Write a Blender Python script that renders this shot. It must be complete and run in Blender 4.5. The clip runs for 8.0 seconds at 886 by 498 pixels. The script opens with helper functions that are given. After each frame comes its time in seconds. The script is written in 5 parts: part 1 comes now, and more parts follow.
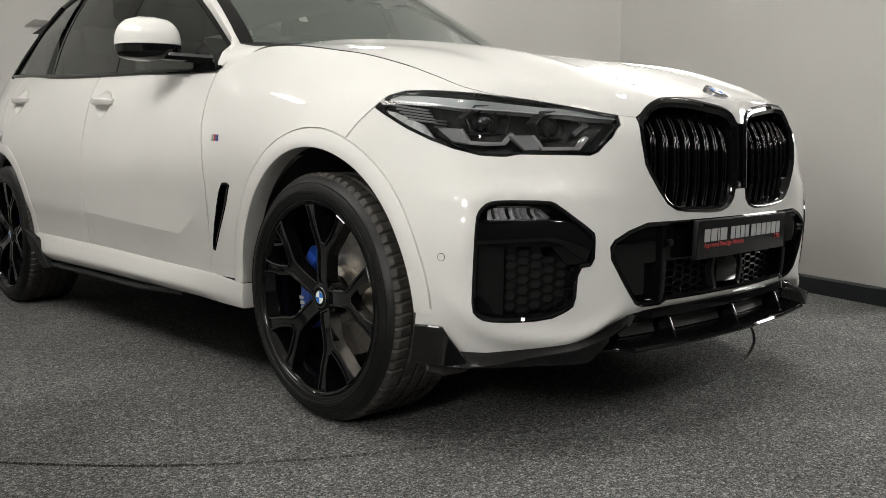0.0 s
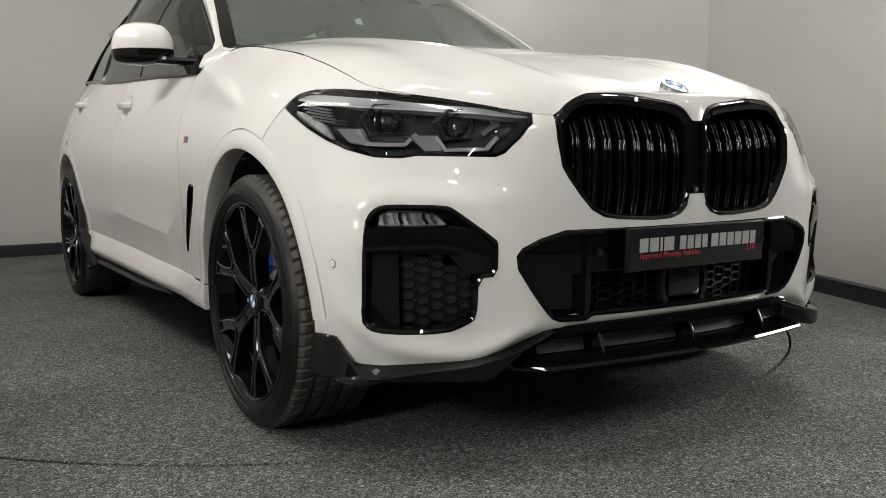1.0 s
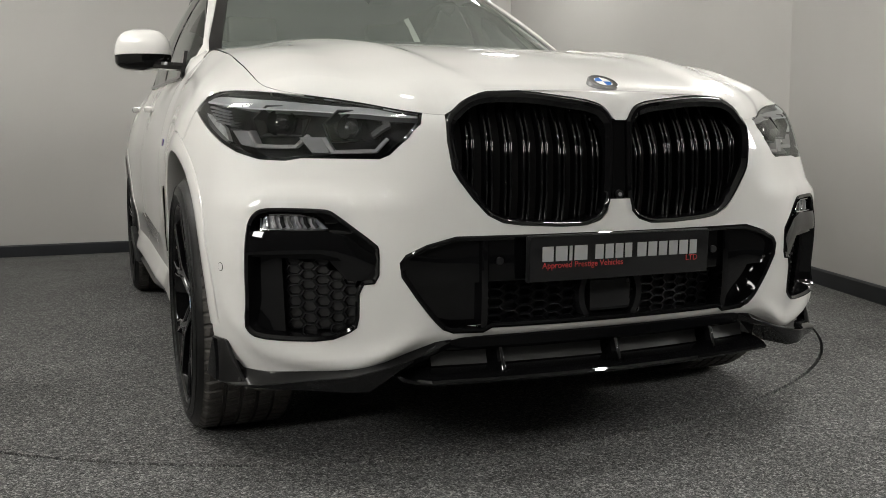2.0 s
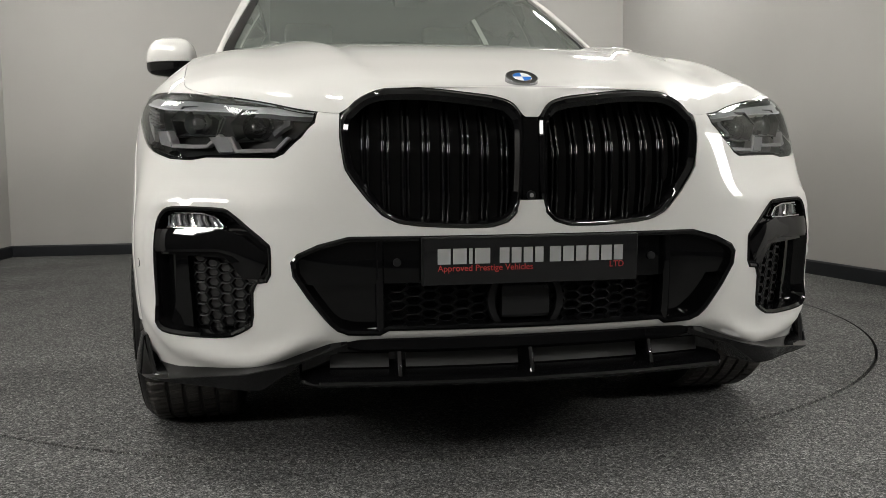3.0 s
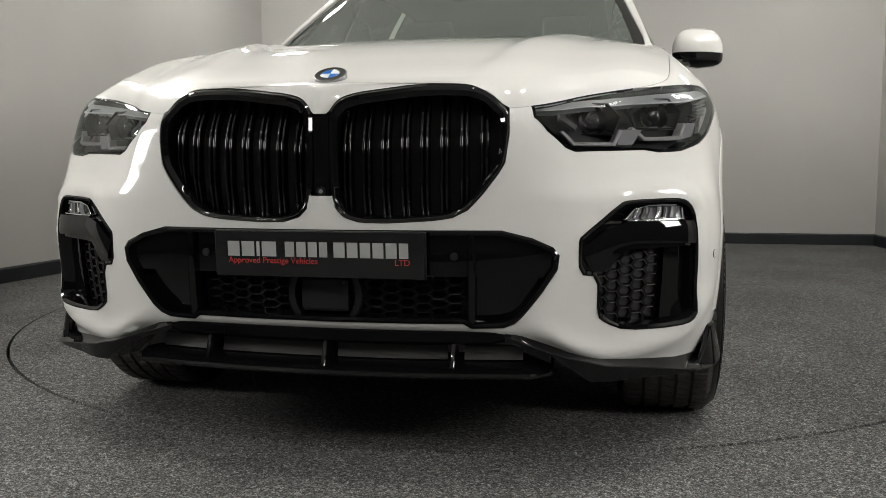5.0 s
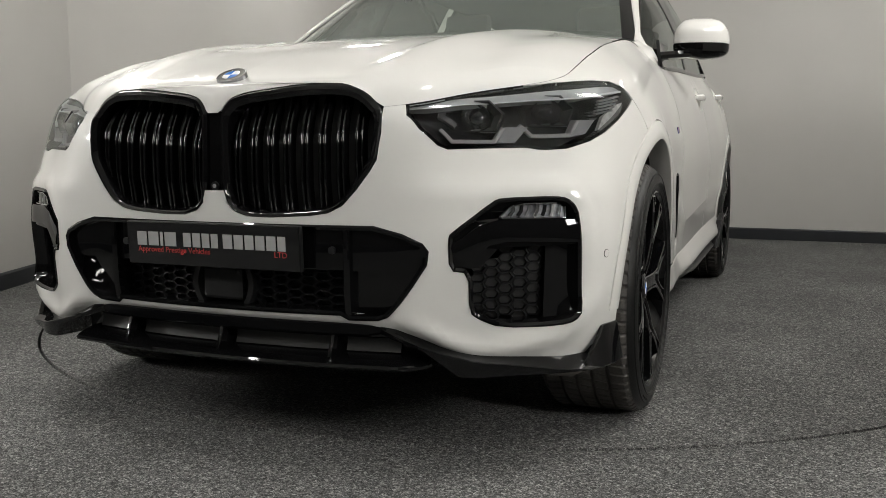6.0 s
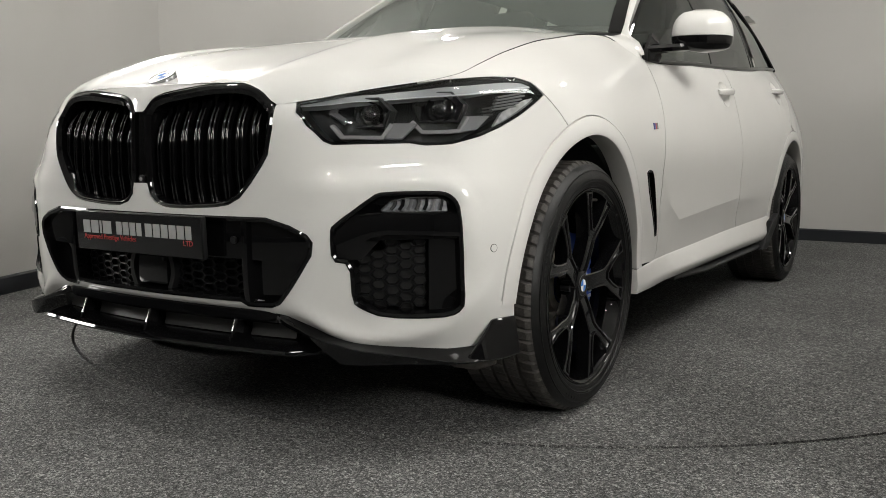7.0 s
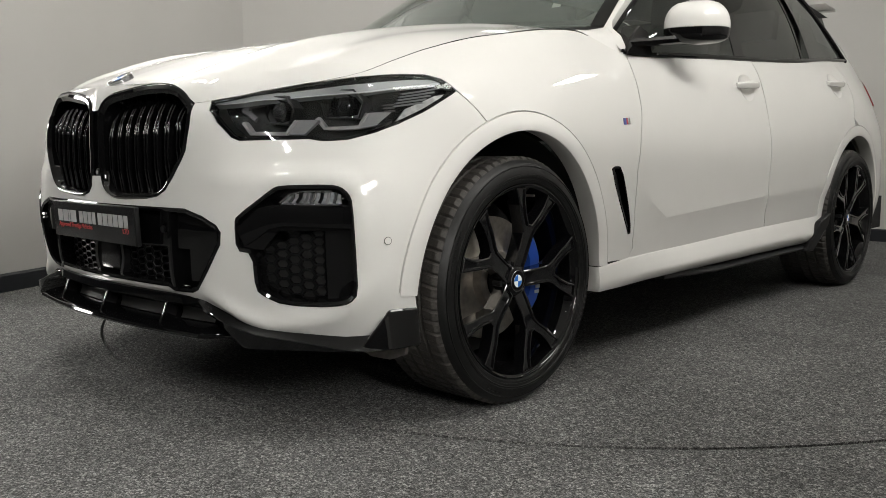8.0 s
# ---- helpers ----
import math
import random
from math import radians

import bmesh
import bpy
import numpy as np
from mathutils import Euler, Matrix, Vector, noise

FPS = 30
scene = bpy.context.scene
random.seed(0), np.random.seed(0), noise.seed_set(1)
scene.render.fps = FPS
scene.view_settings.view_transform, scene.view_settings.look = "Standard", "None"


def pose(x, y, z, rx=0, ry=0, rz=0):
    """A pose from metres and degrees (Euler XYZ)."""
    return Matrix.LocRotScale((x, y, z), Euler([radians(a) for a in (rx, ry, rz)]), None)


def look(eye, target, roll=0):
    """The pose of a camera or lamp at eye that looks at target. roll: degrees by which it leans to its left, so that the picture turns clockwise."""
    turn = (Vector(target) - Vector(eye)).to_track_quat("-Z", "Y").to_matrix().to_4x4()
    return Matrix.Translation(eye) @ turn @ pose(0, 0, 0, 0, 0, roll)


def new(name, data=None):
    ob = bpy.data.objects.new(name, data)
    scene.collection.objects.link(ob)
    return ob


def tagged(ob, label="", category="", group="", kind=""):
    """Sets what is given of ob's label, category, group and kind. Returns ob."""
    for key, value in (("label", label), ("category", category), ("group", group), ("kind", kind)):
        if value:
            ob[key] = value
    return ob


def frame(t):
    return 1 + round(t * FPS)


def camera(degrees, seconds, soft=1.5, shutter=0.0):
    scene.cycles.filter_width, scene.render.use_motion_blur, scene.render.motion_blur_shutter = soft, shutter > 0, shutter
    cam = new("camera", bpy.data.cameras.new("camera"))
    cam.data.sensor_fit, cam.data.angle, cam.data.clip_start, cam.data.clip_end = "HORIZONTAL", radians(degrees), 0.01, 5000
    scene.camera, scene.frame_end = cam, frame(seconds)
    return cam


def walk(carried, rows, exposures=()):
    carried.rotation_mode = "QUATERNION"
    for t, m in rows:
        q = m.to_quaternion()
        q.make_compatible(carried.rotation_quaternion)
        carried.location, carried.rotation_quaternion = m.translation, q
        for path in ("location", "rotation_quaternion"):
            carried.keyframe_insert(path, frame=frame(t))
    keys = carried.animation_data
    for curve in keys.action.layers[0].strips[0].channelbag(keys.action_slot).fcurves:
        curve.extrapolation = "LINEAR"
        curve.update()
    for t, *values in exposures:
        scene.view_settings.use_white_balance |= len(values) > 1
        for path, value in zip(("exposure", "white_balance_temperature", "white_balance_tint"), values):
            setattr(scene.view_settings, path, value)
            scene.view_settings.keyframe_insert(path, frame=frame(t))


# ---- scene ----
cam = camera(54.595, 8.0, soft=.9)
walk(cam, [
    (0, look((-2.4163, -2.1282, 0.8022), (-0.3897, 0.0592, 0.4728), -0.291)),
    (0.5, look((-2.1204, -2.2909, 0.7973), (-0.3047, 0.0754, 0.4752), -0.205)),
    (1, look((-1.8202, -2.4324, 0.7981), (-0.2269, 0.0892, 0.4774), -0.377)),
    (1.5, look((-1.5197, -2.5552, 0.7953), (-0.1493, 0.0949, 0.4804), -0.431)),
    (2, look((-1.2249, -2.6427, 0.7946), (-0.0849, 0.1148, 0.4838), -0.382)),
    (2.5, look((-0.9304, -2.7197, 0.7761), (-0.0393, 0.1305, 0.4892), -0.422)),
    (3.0, look((-0.6022, -2.7789, 0.7752), (-0.0176, 0.1495, 0.4874), -0.409)),
    (3.5, look((-0.2810, -2.8093, 0.7537), (0.0006, 0.1665, 0.4982), -0.451)),
    (4, look((0.0385, -2.8239, 0.7713), (0.0173, 0.1622, 0.4836), -0.376)),
    (4.5, look((0.3734, -2.8199, 0.7733), (0.0460, 0.1474, 0.4764), -0.416)),
    (5.0, look((0.7108, -2.7786, 0.7819), (0.0895, 0.1395, 0.4680), -0.284)),
    (5.5, look((1.0306, -2.7190, 0.7857), (0.1619, 0.1341, 0.4611), -0.235)),
    (6, look((1.3506, -2.6359, 0.7971), (0.2339, 0.1269, 0.4506), -0.139)),
    (6.5, look((1.6615, -2.5269, 0.7912), (0.3022, 0.1254, 0.4486), -0.130)),
    (7, look((1.9691, -2.3879, 0.7890), (0.3714, 0.1268, 0.4376), -0.144)),
    (7.5, look((2.2608, -2.2333, 0.7882), (0.4477, 0.1292, 0.4254), -0.258)),
    (8, look((2.5257, -2.0369, 0.7843), (0.5057, 0.1515, 0.4230), -0.190)),
], [(0.0, 0.0), (8.0, 0.0)])

# ---- light ----
world = bpy.data.worlds.new("studio_world")
scene.world = world
world.use_nodes = True
world.node_tree.nodes["Background"].inputs[0].default_value = (.9, .95, 1, 1)
world.node_tree.nodes["Background"].inputs[1].default_value = .02
MIDDLE = (.015, 1.664)          # the turntable's axis
CEILING = 3.05

# ---- materials ----


def material(name, colour, rough=.5, metal=0.0, coat=0.0, grain=0.0, grain_size=200.0, bump=0.0, bump_size=300.0, stain=0.0, stain_size=3.0, **more):
    """A principled surface with fine grain, broad stains and relief."""
    m = bpy.data.materials.new(name)
    m.use_nodes = True
    nt = m.node_tree
    b = nt.nodes["Principled BSDF"]
    b.inputs["Base Color"].default_value = (*colour, 1)
    b.inputs["Roughness"].default_value = rough
    b.inputs["Metallic"].default_value = metal
    b.inputs["Coat Weight"].default_value = coat
    b.inputs["Coat Roughness"].default_value = more.get("coat_rough", .02)
    if "emit" in more:
        b.inputs["Emission Color"].default_value = (*more["emit"], 1)
        b.inputs["Emission Strength"].default_value = more.get("strength", 1)
    if "glass" in more:
        b.inputs["Transmission Weight"].default_value = more["glass"]
        b.inputs["IOR"].default_value = more.get("ior", 1.45)
    if "specular" in more:
        b.inputs["Specular IOR Level"].default_value = more["specular"]
    co = nt.nodes.new("ShaderNodeTexCoord")

    def noisy(size, detail=3):
        n = nt.nodes.new("ShaderNodeTexNoise")
        n.inputs["Scale"].default_value = size
        n.inputs["Detail"].default_value = detail
        nt.links.new(co.outputs["Object"], n.inputs["Vector"])
        return n
    last = None
    for amount, size in ((grain, grain_size), (stain, stain_size), (more.get("fleck", 0), more.get("fleck_size", 100))):
        if amount:
            n = noisy(size)
            r = nt.nodes.new("ShaderNodeMapRange")
            r.inputs["From Min"].default_value, r.inputs["From Max"].default_value = .3, .7
            r.inputs["To Min"].default_value, r.inputs["To Max"].default_value = 1 - amount, 1 + amount
            nt.links.new(n.outputs["Fac"], r.inputs["Value"])
            mul = nt.nodes.new("ShaderNodeVectorMath")
            mul.operation = "SCALE"
            if last is None:
                mul.inputs[0].default_value = colour
            else:
                nt.links.new(last, mul.inputs[0])
            nt.links.new(r.outputs[0], mul.inputs["Scale"])
            last = mul.outputs[0]
    if last is not None:
        nt.links.new(last, b.inputs["Base Color"])
    if bump:
        n = noisy(bump_size)
        bp = nt.nodes.new("ShaderNodeBump")
        bp.inputs["Strength"].default_value = bump
        bp.inputs["Distance"].default_value = .002
        nt.links.new(n.outputs["Fac"], bp.inputs["Height"])
        nt.links.new(bp.outputs[0], b.inputs["Normal"])
    return m


WALL = material("wall_paint", (.50, .489, .470), .75, stain=.03, stain_size=1.3, bump=.12, bump_size=160)
# shaded copy of the wall paint for the unseen bay, keeps gloss reflections dark
WALL_UNLIT = material("dark_wall_paint", (.05, .0495, .048), .8, stain=.05, stain_size=1.3)
BASE = material("baseboard_vinyl", (.012, .014, .018), .45, stain=.2, stain_size=6)
CEIL = material("ceiling_paint", (.58, .574, .558), .85, stain=.03, stain_size=2)
SEAM = material("dark_seam", (.012, .012, .012), .95)
LAMP = material("lamp_diffuser", (.9, .9, .9), .5, emit=(1, .985, .935), strength=87)
WALL_LIGHT = material("wall_light_diffuser", (.9, .9, .9), .5, emit=(1, .98, .93), strength=43)
HIGH_FILL = material("high_fill_diffuser", (.9, .9, .9), .5, emit=(1, .98, .93), strength=16)
SPOT = material("spot_diffuser", (.9, .9, .9), .5, emit=(1, .985, .935), strength=340)
LAMP_FRAME = material("lamp_frame", (.75, .75, .75), .4)
WHITE = material("white_car_paint", (.65, .641, .620), .4, coat=.9, coat_rough=.03, stain=.012, stain_size=4, specular=.15)
GLOSS = material("gloss_black_plastic", (.003, .003, .0033), .03, specular=.38)
SATIN = material("satin_black_plastic", (.008, .008, .0085), .42, grain=.25, grain_size=400, specular=.28)
MATT = material("dark_liner", (.006, .006, .006), .9, stain=.3, stain_size=8)
WHEEL = material("wheel_lacquer", (.004, .004, .0045), .09, specular=.55, coat=.5)
RUBBER = material("tyre_rubber", (.0058, .0058, .0057), .42, grain=.3, grain_size=150, stain=.45, stain_size=14, bump=.2, bump_size=420, specular=.27)
TREAD = material("tyre_tread", (.042, .038, .034), .62, grain=.35, grain_size=160, stain=.3, stain_size=14, bump=.4, bump_size=400)
STEEL = material("brake_steel", (.42, .39, .35), .38, metal=1.0, grain=.15, grain_size=60)
BLUE = material("blue_caliper", (.012, .05, .27), .3, coat=.6)
FOG = material("fog_reflector", (.42, .42, .43), .3, stain=.5, stain_size=60)
# upper headlight band; the reflection on the lens is put into this colour
BROW = material("sheen_band", (.38, .385, .39), .35)
BADGE_RIM = material("badge_rim", (.26, .26, .27), .25, metal=1.0)
CHROME = material("chrome", (.75, .75, .76), .12, metal=1.0)
SILVER = material("satin_silver", (.24, .235, .24), .45)
ROUND_BLUE = material("badge_blue", (.016, .13, .46), .5, specular=.12)
ROUND_WHITE = material("badge_white", (.72, .72, .71), .5, specular=.12)
RED = material("red_ink", (.42, .03, .03), .5)
PURPLE = material("badge_navy", (.06, .05, .22), .35)
BADGE_BLUE = material("badge_stripe", (.05, .10, .30), .35)
INK = material("white_ink", (.33, .33, .33), .5)
PLATE = material("plate_black", (.010, .010, .0105), .2, specular=.45, stain=.15, stain_size=9)
SENSOR = material("sensor_grey", (.010, .010, .011), .4)
OPENING_GREY = material("opening_grey", (.012, .0118, .0115), .45, stain=.25, stain_size=14)
DEFLECT = material("deflector_plastic", (.075, .066, .06), .6, grain=.2, grain_size=90, stain=.3, stain_size=20)
HEX_GREY = material("light_frame_grey", (.0055, .0055, .006), .3)
HEX_MID = material("light_frame_mid", (.06, .058, .06), .35)
BROW_EDGE = material("sheen_band_edge", (.62, .63, .64), .3)
DRL = material("daytime_light_plastic", (.36, .345, .345), .35)
# white base stands in for the bright reflection of the silver corner reflector
CORNER = material("corner_reflector_gleam", (.62, .62, .61), .3, stain=.3, stain_size=50, coat=.6)
BULB = material("projector_glass", (.004, .004, .005), .03, coat=1.0)
CELL = material("mesh_plastic", (.0035, .0035, .004), .4, specular=.15)
CELL_FLOOR = material("mesh_floor", (.0075, .0074, .0072), .5, grain=.2, grain_size=300)
SMOKE = material("smoked_housing", (.0032, .0032, .0036), .3, specular=.2)
TAIL = material("red_lens", (.20, .02, .02), .2, coat=1.0)
CABIN = material("cabin_trim", (.02, .02, .021), .75, grain=.2, grain_size=120)
LINING = material("headlining", (.05, .05, .052), .9)


def carpet_material():
    """Looped charcoal carpet: single tufts of lighter and darker yarn, trodden patches, fine relief."""
    m = material("charcoal_carpet", (.08, .08, .08), .97, specular=.1)
    nt = m.node_tree
    b = nt.nodes["Principled BSDF"]
    co = nt.nodes.new("ShaderNodeTexCoord")

    def add(kind, **values):
        n = nt.nodes.new("ShaderNode" + kind)
        for k, v in values.items():
            n.inputs[k].default_value = v
        return n

    def tufts(size, low, high):
        v = add("TexVoronoi", Scale=size)
        nt.links.new(co.outputs["Object"], v.inputs["Vector"])
        sep = add("SeparateColor")
        nt.links.new(v.outputs["Color"], sep.inputs[0])
        r = nt.nodes.new("ShaderNodeValToRGB")
        r.color_ramp.interpolation = "LINEAR"
        r.color_ramp.elements[0].color = (low, low, low, 1)
        r.color_ramp.elements[1].color = (high, high, high * .98, 1)
        mid = r.color_ramp.elements.new(.62)
        g = low + (high - low) * .33
        mid.color = (g, g, g, 1)
        nt.links.new(sep.outputs[0], r.inputs[0])
        return v, r

    v1, r1 = tufts(310, .30, 2.05)
    v2, r2 = tufts(140, .55, 1.55)
    n = add("TexNoise", Scale=1.7, Detail=4)
    nt.links.new(co.outputs["Object"], n.inputs["Vector"])
    worn = add("MapRange")
    for k, v in (("From Min", .3), ("From Max", .7), ("To Min", .120), ("To Max", .170)):
        worn.inputs[k].default_value = v
    nt.links.new(n.outputs["Fac"], worn.inputs["Value"])
    m1 = nt.nodes.new("ShaderNodeVectorMath")
    m1.operation = "MULTIPLY"
    nt.links.new(r1.outputs[0], m1.inputs[0])
    nt.links.new(r2.outputs[0], m1.inputs[1])
    m2 = nt.nodes.new("ShaderNodeVectorMath")
    m2.operation = "SCALE"
    nt.links.new(m1.outputs[0], m2.inputs[0])
    nt.links.new(worn.outputs[0], m2.inputs["Scale"])
    nt.links.new(m2.outputs[0], b.inputs["Base Color"])
    bp = add("Bump", Strength=.25, Distance=.002)
    nt.links.new(v1.outputs["Distance"], bp.inputs["Height"])
    nt.links.new(bp.outputs[0], b.inputs["Normal"])
    return m


CARPET = carpet_material()


def clear(name, tint, haze_tint=(.3, .34, .31), haze=.0, ior=1.5):
    """Thin glass: tinted light goes straight through, the surface mirrors by Fresnel."""
    m = bpy.data.materials.new(name)
    m.use_nodes = True
    nt = m.node_tree
    nt.nodes.remove(nt.nodes["Principled BSDF"])
    tr, gl, fr, mx = (nt.nodes.new("ShaderNode" + k) for k in ("BsdfTransparent", "BsdfGlossy", "Fresnel", "MixShader"))
    tr.inputs[0].default_value = (*tint, 1)
    gl.inputs["Roughness"].default_value = .015
    gl.inputs["Color"].default_value = (.95, .98, .96, 1)
    fr.inputs["IOR"].default_value = ior
    nt.links.new(fr.outputs[0], mx.inputs[0])
    # this share of diffuse colour paints the pale reflection haze over the glass
    if haze:
        df, dm = nt.nodes.new("ShaderNodeBsdfDiffuse"), nt.nodes.new("ShaderNodeMixShader")
        df.inputs[0].default_value = (*haze_tint, 1)
        dm.inputs[0].default_value = haze
        nt.links.new(tr.outputs[0], dm.inputs[1])
        nt.links.new(df.outputs[0], dm.inputs[2])
        nt.links.new(dm.outputs[0], mx.inputs[1])
    else:
        nt.links.new(tr.outputs[0], mx.inputs[1])
    nt.links.new(gl.outputs[0], mx.inputs[2])
    nt.links.new(mx.outputs[0], nt.nodes["Material Output"].inputs[0])
    return m


GLASS = clear("windscreen_glass", (.66, .75, .68), haze=.25)
PRIVACY = clear("tinted_glass", (.12, .13, .125), (.25, .25, .235), .05, 1.42)
FRONT_TINT = clear("side_glass", (.47, .53, .49), (.25, .27, .25), .05, 1.42)
LENS = clear("headlight_lens", (.86, .87, .88), ior=1.4)

PANES = (GLASS, PRIVACY, FRONT_TINT)

# ---- building helpers ----


def mesh_of(name, verts, faces, mat, parent=None, smooth=True, label=""):
    me = bpy.data.meshes.new(name)
    me.from_pydata([tuple(map(float, v)) for v in verts], [], [tuple(f) for f in faces])
    me.validate()
    bm = bmesh.new()
    bm.from_mesh(me)
    bmesh.ops.remove_doubles(bm, verts=bm.verts, dist=1e-5)
    if mat in PANES:
        # panes face away from the car's middle
        mid = Vector((0, 1.7, .9))
        bm.normal_update()
        if sum(f.normal.dot(f.calc_center_median() - mid) for f in bm.faces) < 0:
            bmesh.ops.reverse_faces(bm, faces=bm.faces)
    bm.to_mesh(me)
    bm.free()
    return finish(name, me, mat, parent, smooth, label)


def finish(name, me, mat, parent=None, smooth=True, label="", angle=38):
    for m in (mat if isinstance(mat, (list, tuple)) else [mat]):
        me.materials.append(m)
    if smooth:
        me.shade_smooth()
        me.set_sharp_from_angle(angle=radians(angle))
    ob = new(name, me)
    ob.parent = parent
    if label:
        tagged(ob, label)
    return ob


def part(name, bm, mat, parent=None, label="", smooth=True, angle=38):
    """Link a bmesh as one mesh object under a thing or a part."""
    me = bpy.data.meshes.new(name)
    bmesh.ops.recalc_face_normals(bm, faces=bm.faces)
    bm.to_mesh(me)
    bm.free()
    return finish(name, me, mat, parent, smooth, label, angle)


def box(bm, lo, hi, m=None, bevel=0.0, mat_index=0):
    """A box from corner to corner, with bevelled edges."""
    lo, hi = Vector(lo), Vector(hi)
    got = bmesh.ops.create_cube(bm, size=1)
    vs = got["verts"]
    for v in vs:
        v.co = Vector([(lo[k] + hi[k]) / 2 + v.co[k] * (hi[k] - lo[k]) for k in range(3)])
    fs = {f for v in vs for f in v.link_faces}
    if bevel:
        es = list({e for v in vs for e in v.link_edges})
        out = bmesh.ops.bevel(bm, geom=es, offset=bevel, segments=2, affect="EDGES", profile=.6)
        vs = list({v for f in out["faces"] for v in f.verts} | {v for v in vs if v.is_valid})
        fs = {f for v in vs for f in v.link_faces}
    if m is not None:
        bmesh.ops.transform(bm, matrix=m, verts=vs)
    for f in fs:
        f.material_index = mat_index
    return vs


def prism(bm, outline, depth_vec, cap_front=True, cap_back=True):
    """A closed outline of 3D points pulled along a vector."""
    d = Vector(depth_vec)
    a = [bm.verts.new(p) for p in outline]
    b = [bm.verts.new(Vector(p) + d) for p in outline]
    n = len(a)
    for k in range(n):
        bm.faces.new((a[k], a[(k + 1) % n], b[(k + 1) % n], b[k]))
    if cap_front:
        bm.faces.new(a[::-1])
    if cap_back:
        bm.faces.new(b)
    return a, b


def tube(bm, path, radius, sides=8):
    """A round bar along a path of points."""
    rings = []
    pts = [Vector(p) for p in path]
    for k, p in enumerate(pts):
        t = (pts[min(k + 1, len(pts) - 1)] - pts[max(k - 1, 0)]).normalized()
        u = t.orthogonal().normalized() if k == 0 else (u - t * u.dot(t)).normalized()
        w = t.cross(u)
        r = radius[k] if isinstance(radius, (list, tuple)) else radius
        rings.append([bm.verts.new(p + (u * math.cos(2 * math.pi * j / sides) + w * math.sin(2 * math.pi * j / sides)) * r) for j in range(sides)])
    for a, b in zip(rings, rings[1:]):
        for j in range(sides):
            bm.faces.new((a[j], a[(j + 1) % sides], b[(j + 1) % sides], b[j]))
    bm.faces.new(rings[0][::-1])
    bm.faces.new(rings[-1])


def grid_faces(nu, nv, loop=False):
    out = []
    for i in range(nu - 1 + loop):
        for j in range(nv - 1):
            a, b = i * nv + j, ((i + 1) % nu) * nv + j
            out.append((a, b, b + 1, a + 1))
    return out


# ---- the room ----


def wall_run(name, a, b, height=CEILING, thick=.12, paint=WALL, look_="plain light grey painted plaster studio wall"):
    """A plastered wall from a to b, its inner face on the line, with its own baseboard."""
    a, b = Vector((*a, 0)), Vector((*b, 0))
    t = (b - a).normalized()
    n = Vector((-t.y, t.x, 0))
    mid = Vector((*MIDDLE, 0))
    if n.dot(mid - a) > 0:
        n = -n
    bm = bmesh.new()
    prism(bm, [a, b, b + n * thick, a + n * thick], (0, 0, height))
    w = tagged(part(name, bm, paint, smooth=False), look_, "wall", kind="structure")
    bm = bmesh.new()
    q = -n * .012
    prof = [(0, 0), (1, 0), (1, .088), (.5, .097), (0, .1)]
    rings = [[bm.verts.new(p + q * k + Vector((0, 0, z))) for k, z in prof] for p in (a, b)]
    for k in range(5):
        bm.faces.new((rings[0][k], rings[0][(k + 1) % 5], rings[1][(k + 1) % 5], rings[1][k]))
    bm.faces.new(rings[0][::-1])
    bm.faces.new(rings[1])
    s = tagged(part("baseboard_" + name.split("_", 1)[1], bm, BASE, smooth=False), "black vinyl baseboard along the grey wall", "baseboard", kind="structure")
    return w


A, B, C4 = (2.25, -.5), (3.2, 1.9), (2.87, 5.4)
E4, F4 = (3.9, -.9), (3.9, -5.2)
MIR = [(-p[0], p[1]) for p in (A, B, C4, E4, F4)]
wall_run("wall_back", C4, MIR[2])
for nm, p in (("east", (A, B, C4, E4, F4)), ("west", MIR)):
    wall_run("wall_%s_front" % nm, p[0], p[1])
    wall_run("wall_%s_side" % nm, p[1], p[2])
    wall_run("wall_%s_return" % nm, p[0], p[3])
    wall_run("wall_%s_bay" % nm, p[3], p[4], paint=WALL_UNLIT, look_="charcoal painted wall of the camera bay")
wall_run("wall_bay_end", F4, MIR[4], paint=WALL_UNLIT, look_="charcoal painted wall of the camera bay")

bm = bmesh.new()
box(bm, (-4.1, -5.4, CEILING), (4.1, 6.1, CEILING + .1))
tagged(part("ceiling", bm, CEIL, smooth=False), "plain grey painted flat ceiling", "ceiling", kind="structure")

# floor with the round turntable let into it
R_TABLE, GAP = 2.272, .012
bm = bmesh.new()
n = 160
ring_in = [bm.verts.new((MIDDLE[0] + (R_TABLE + GAP) * math.cos(2 * math.pi * k / n), MIDDLE[1] + (R_TABLE + GAP) * math.sin(2 * math.pi * k / n), 0)) for k in range(n)]
ring_mid = [bm.verts.new((v.co.x, v.co.y, -.05)) for v in ring_in]
outer = []
for k in range(n):
    a = 2 * math.pi * k / n
    c, s_ = math.cos(a), math.sin(a)
    r = min((4.05 - MIDDLE[0] * (1 if c > 0 else -1)) / abs(c) if abs(c) > 1e-6 else 99, ((5.95 - MIDDLE[1]) if s_ > 0 else (5.3 + MIDDLE[1])) / abs(s_) if abs(s_) > 1e-6 else 99)
    outer.append(bm.verts.new((MIDDLE[0] + r * c, MIDDLE[1] + r * s_, 0)))
for k in range(n):
    j = (k + 1) % n
    bm.faces.new((ring_in[k], ring_in[j], outer[j], outer[k]))
    bm.faces.new((ring_mid[k], ring_mid[j], ring_in[j], ring_in[k])).material_index = 1
bm.faces.new(ring_mid).material_index = 1
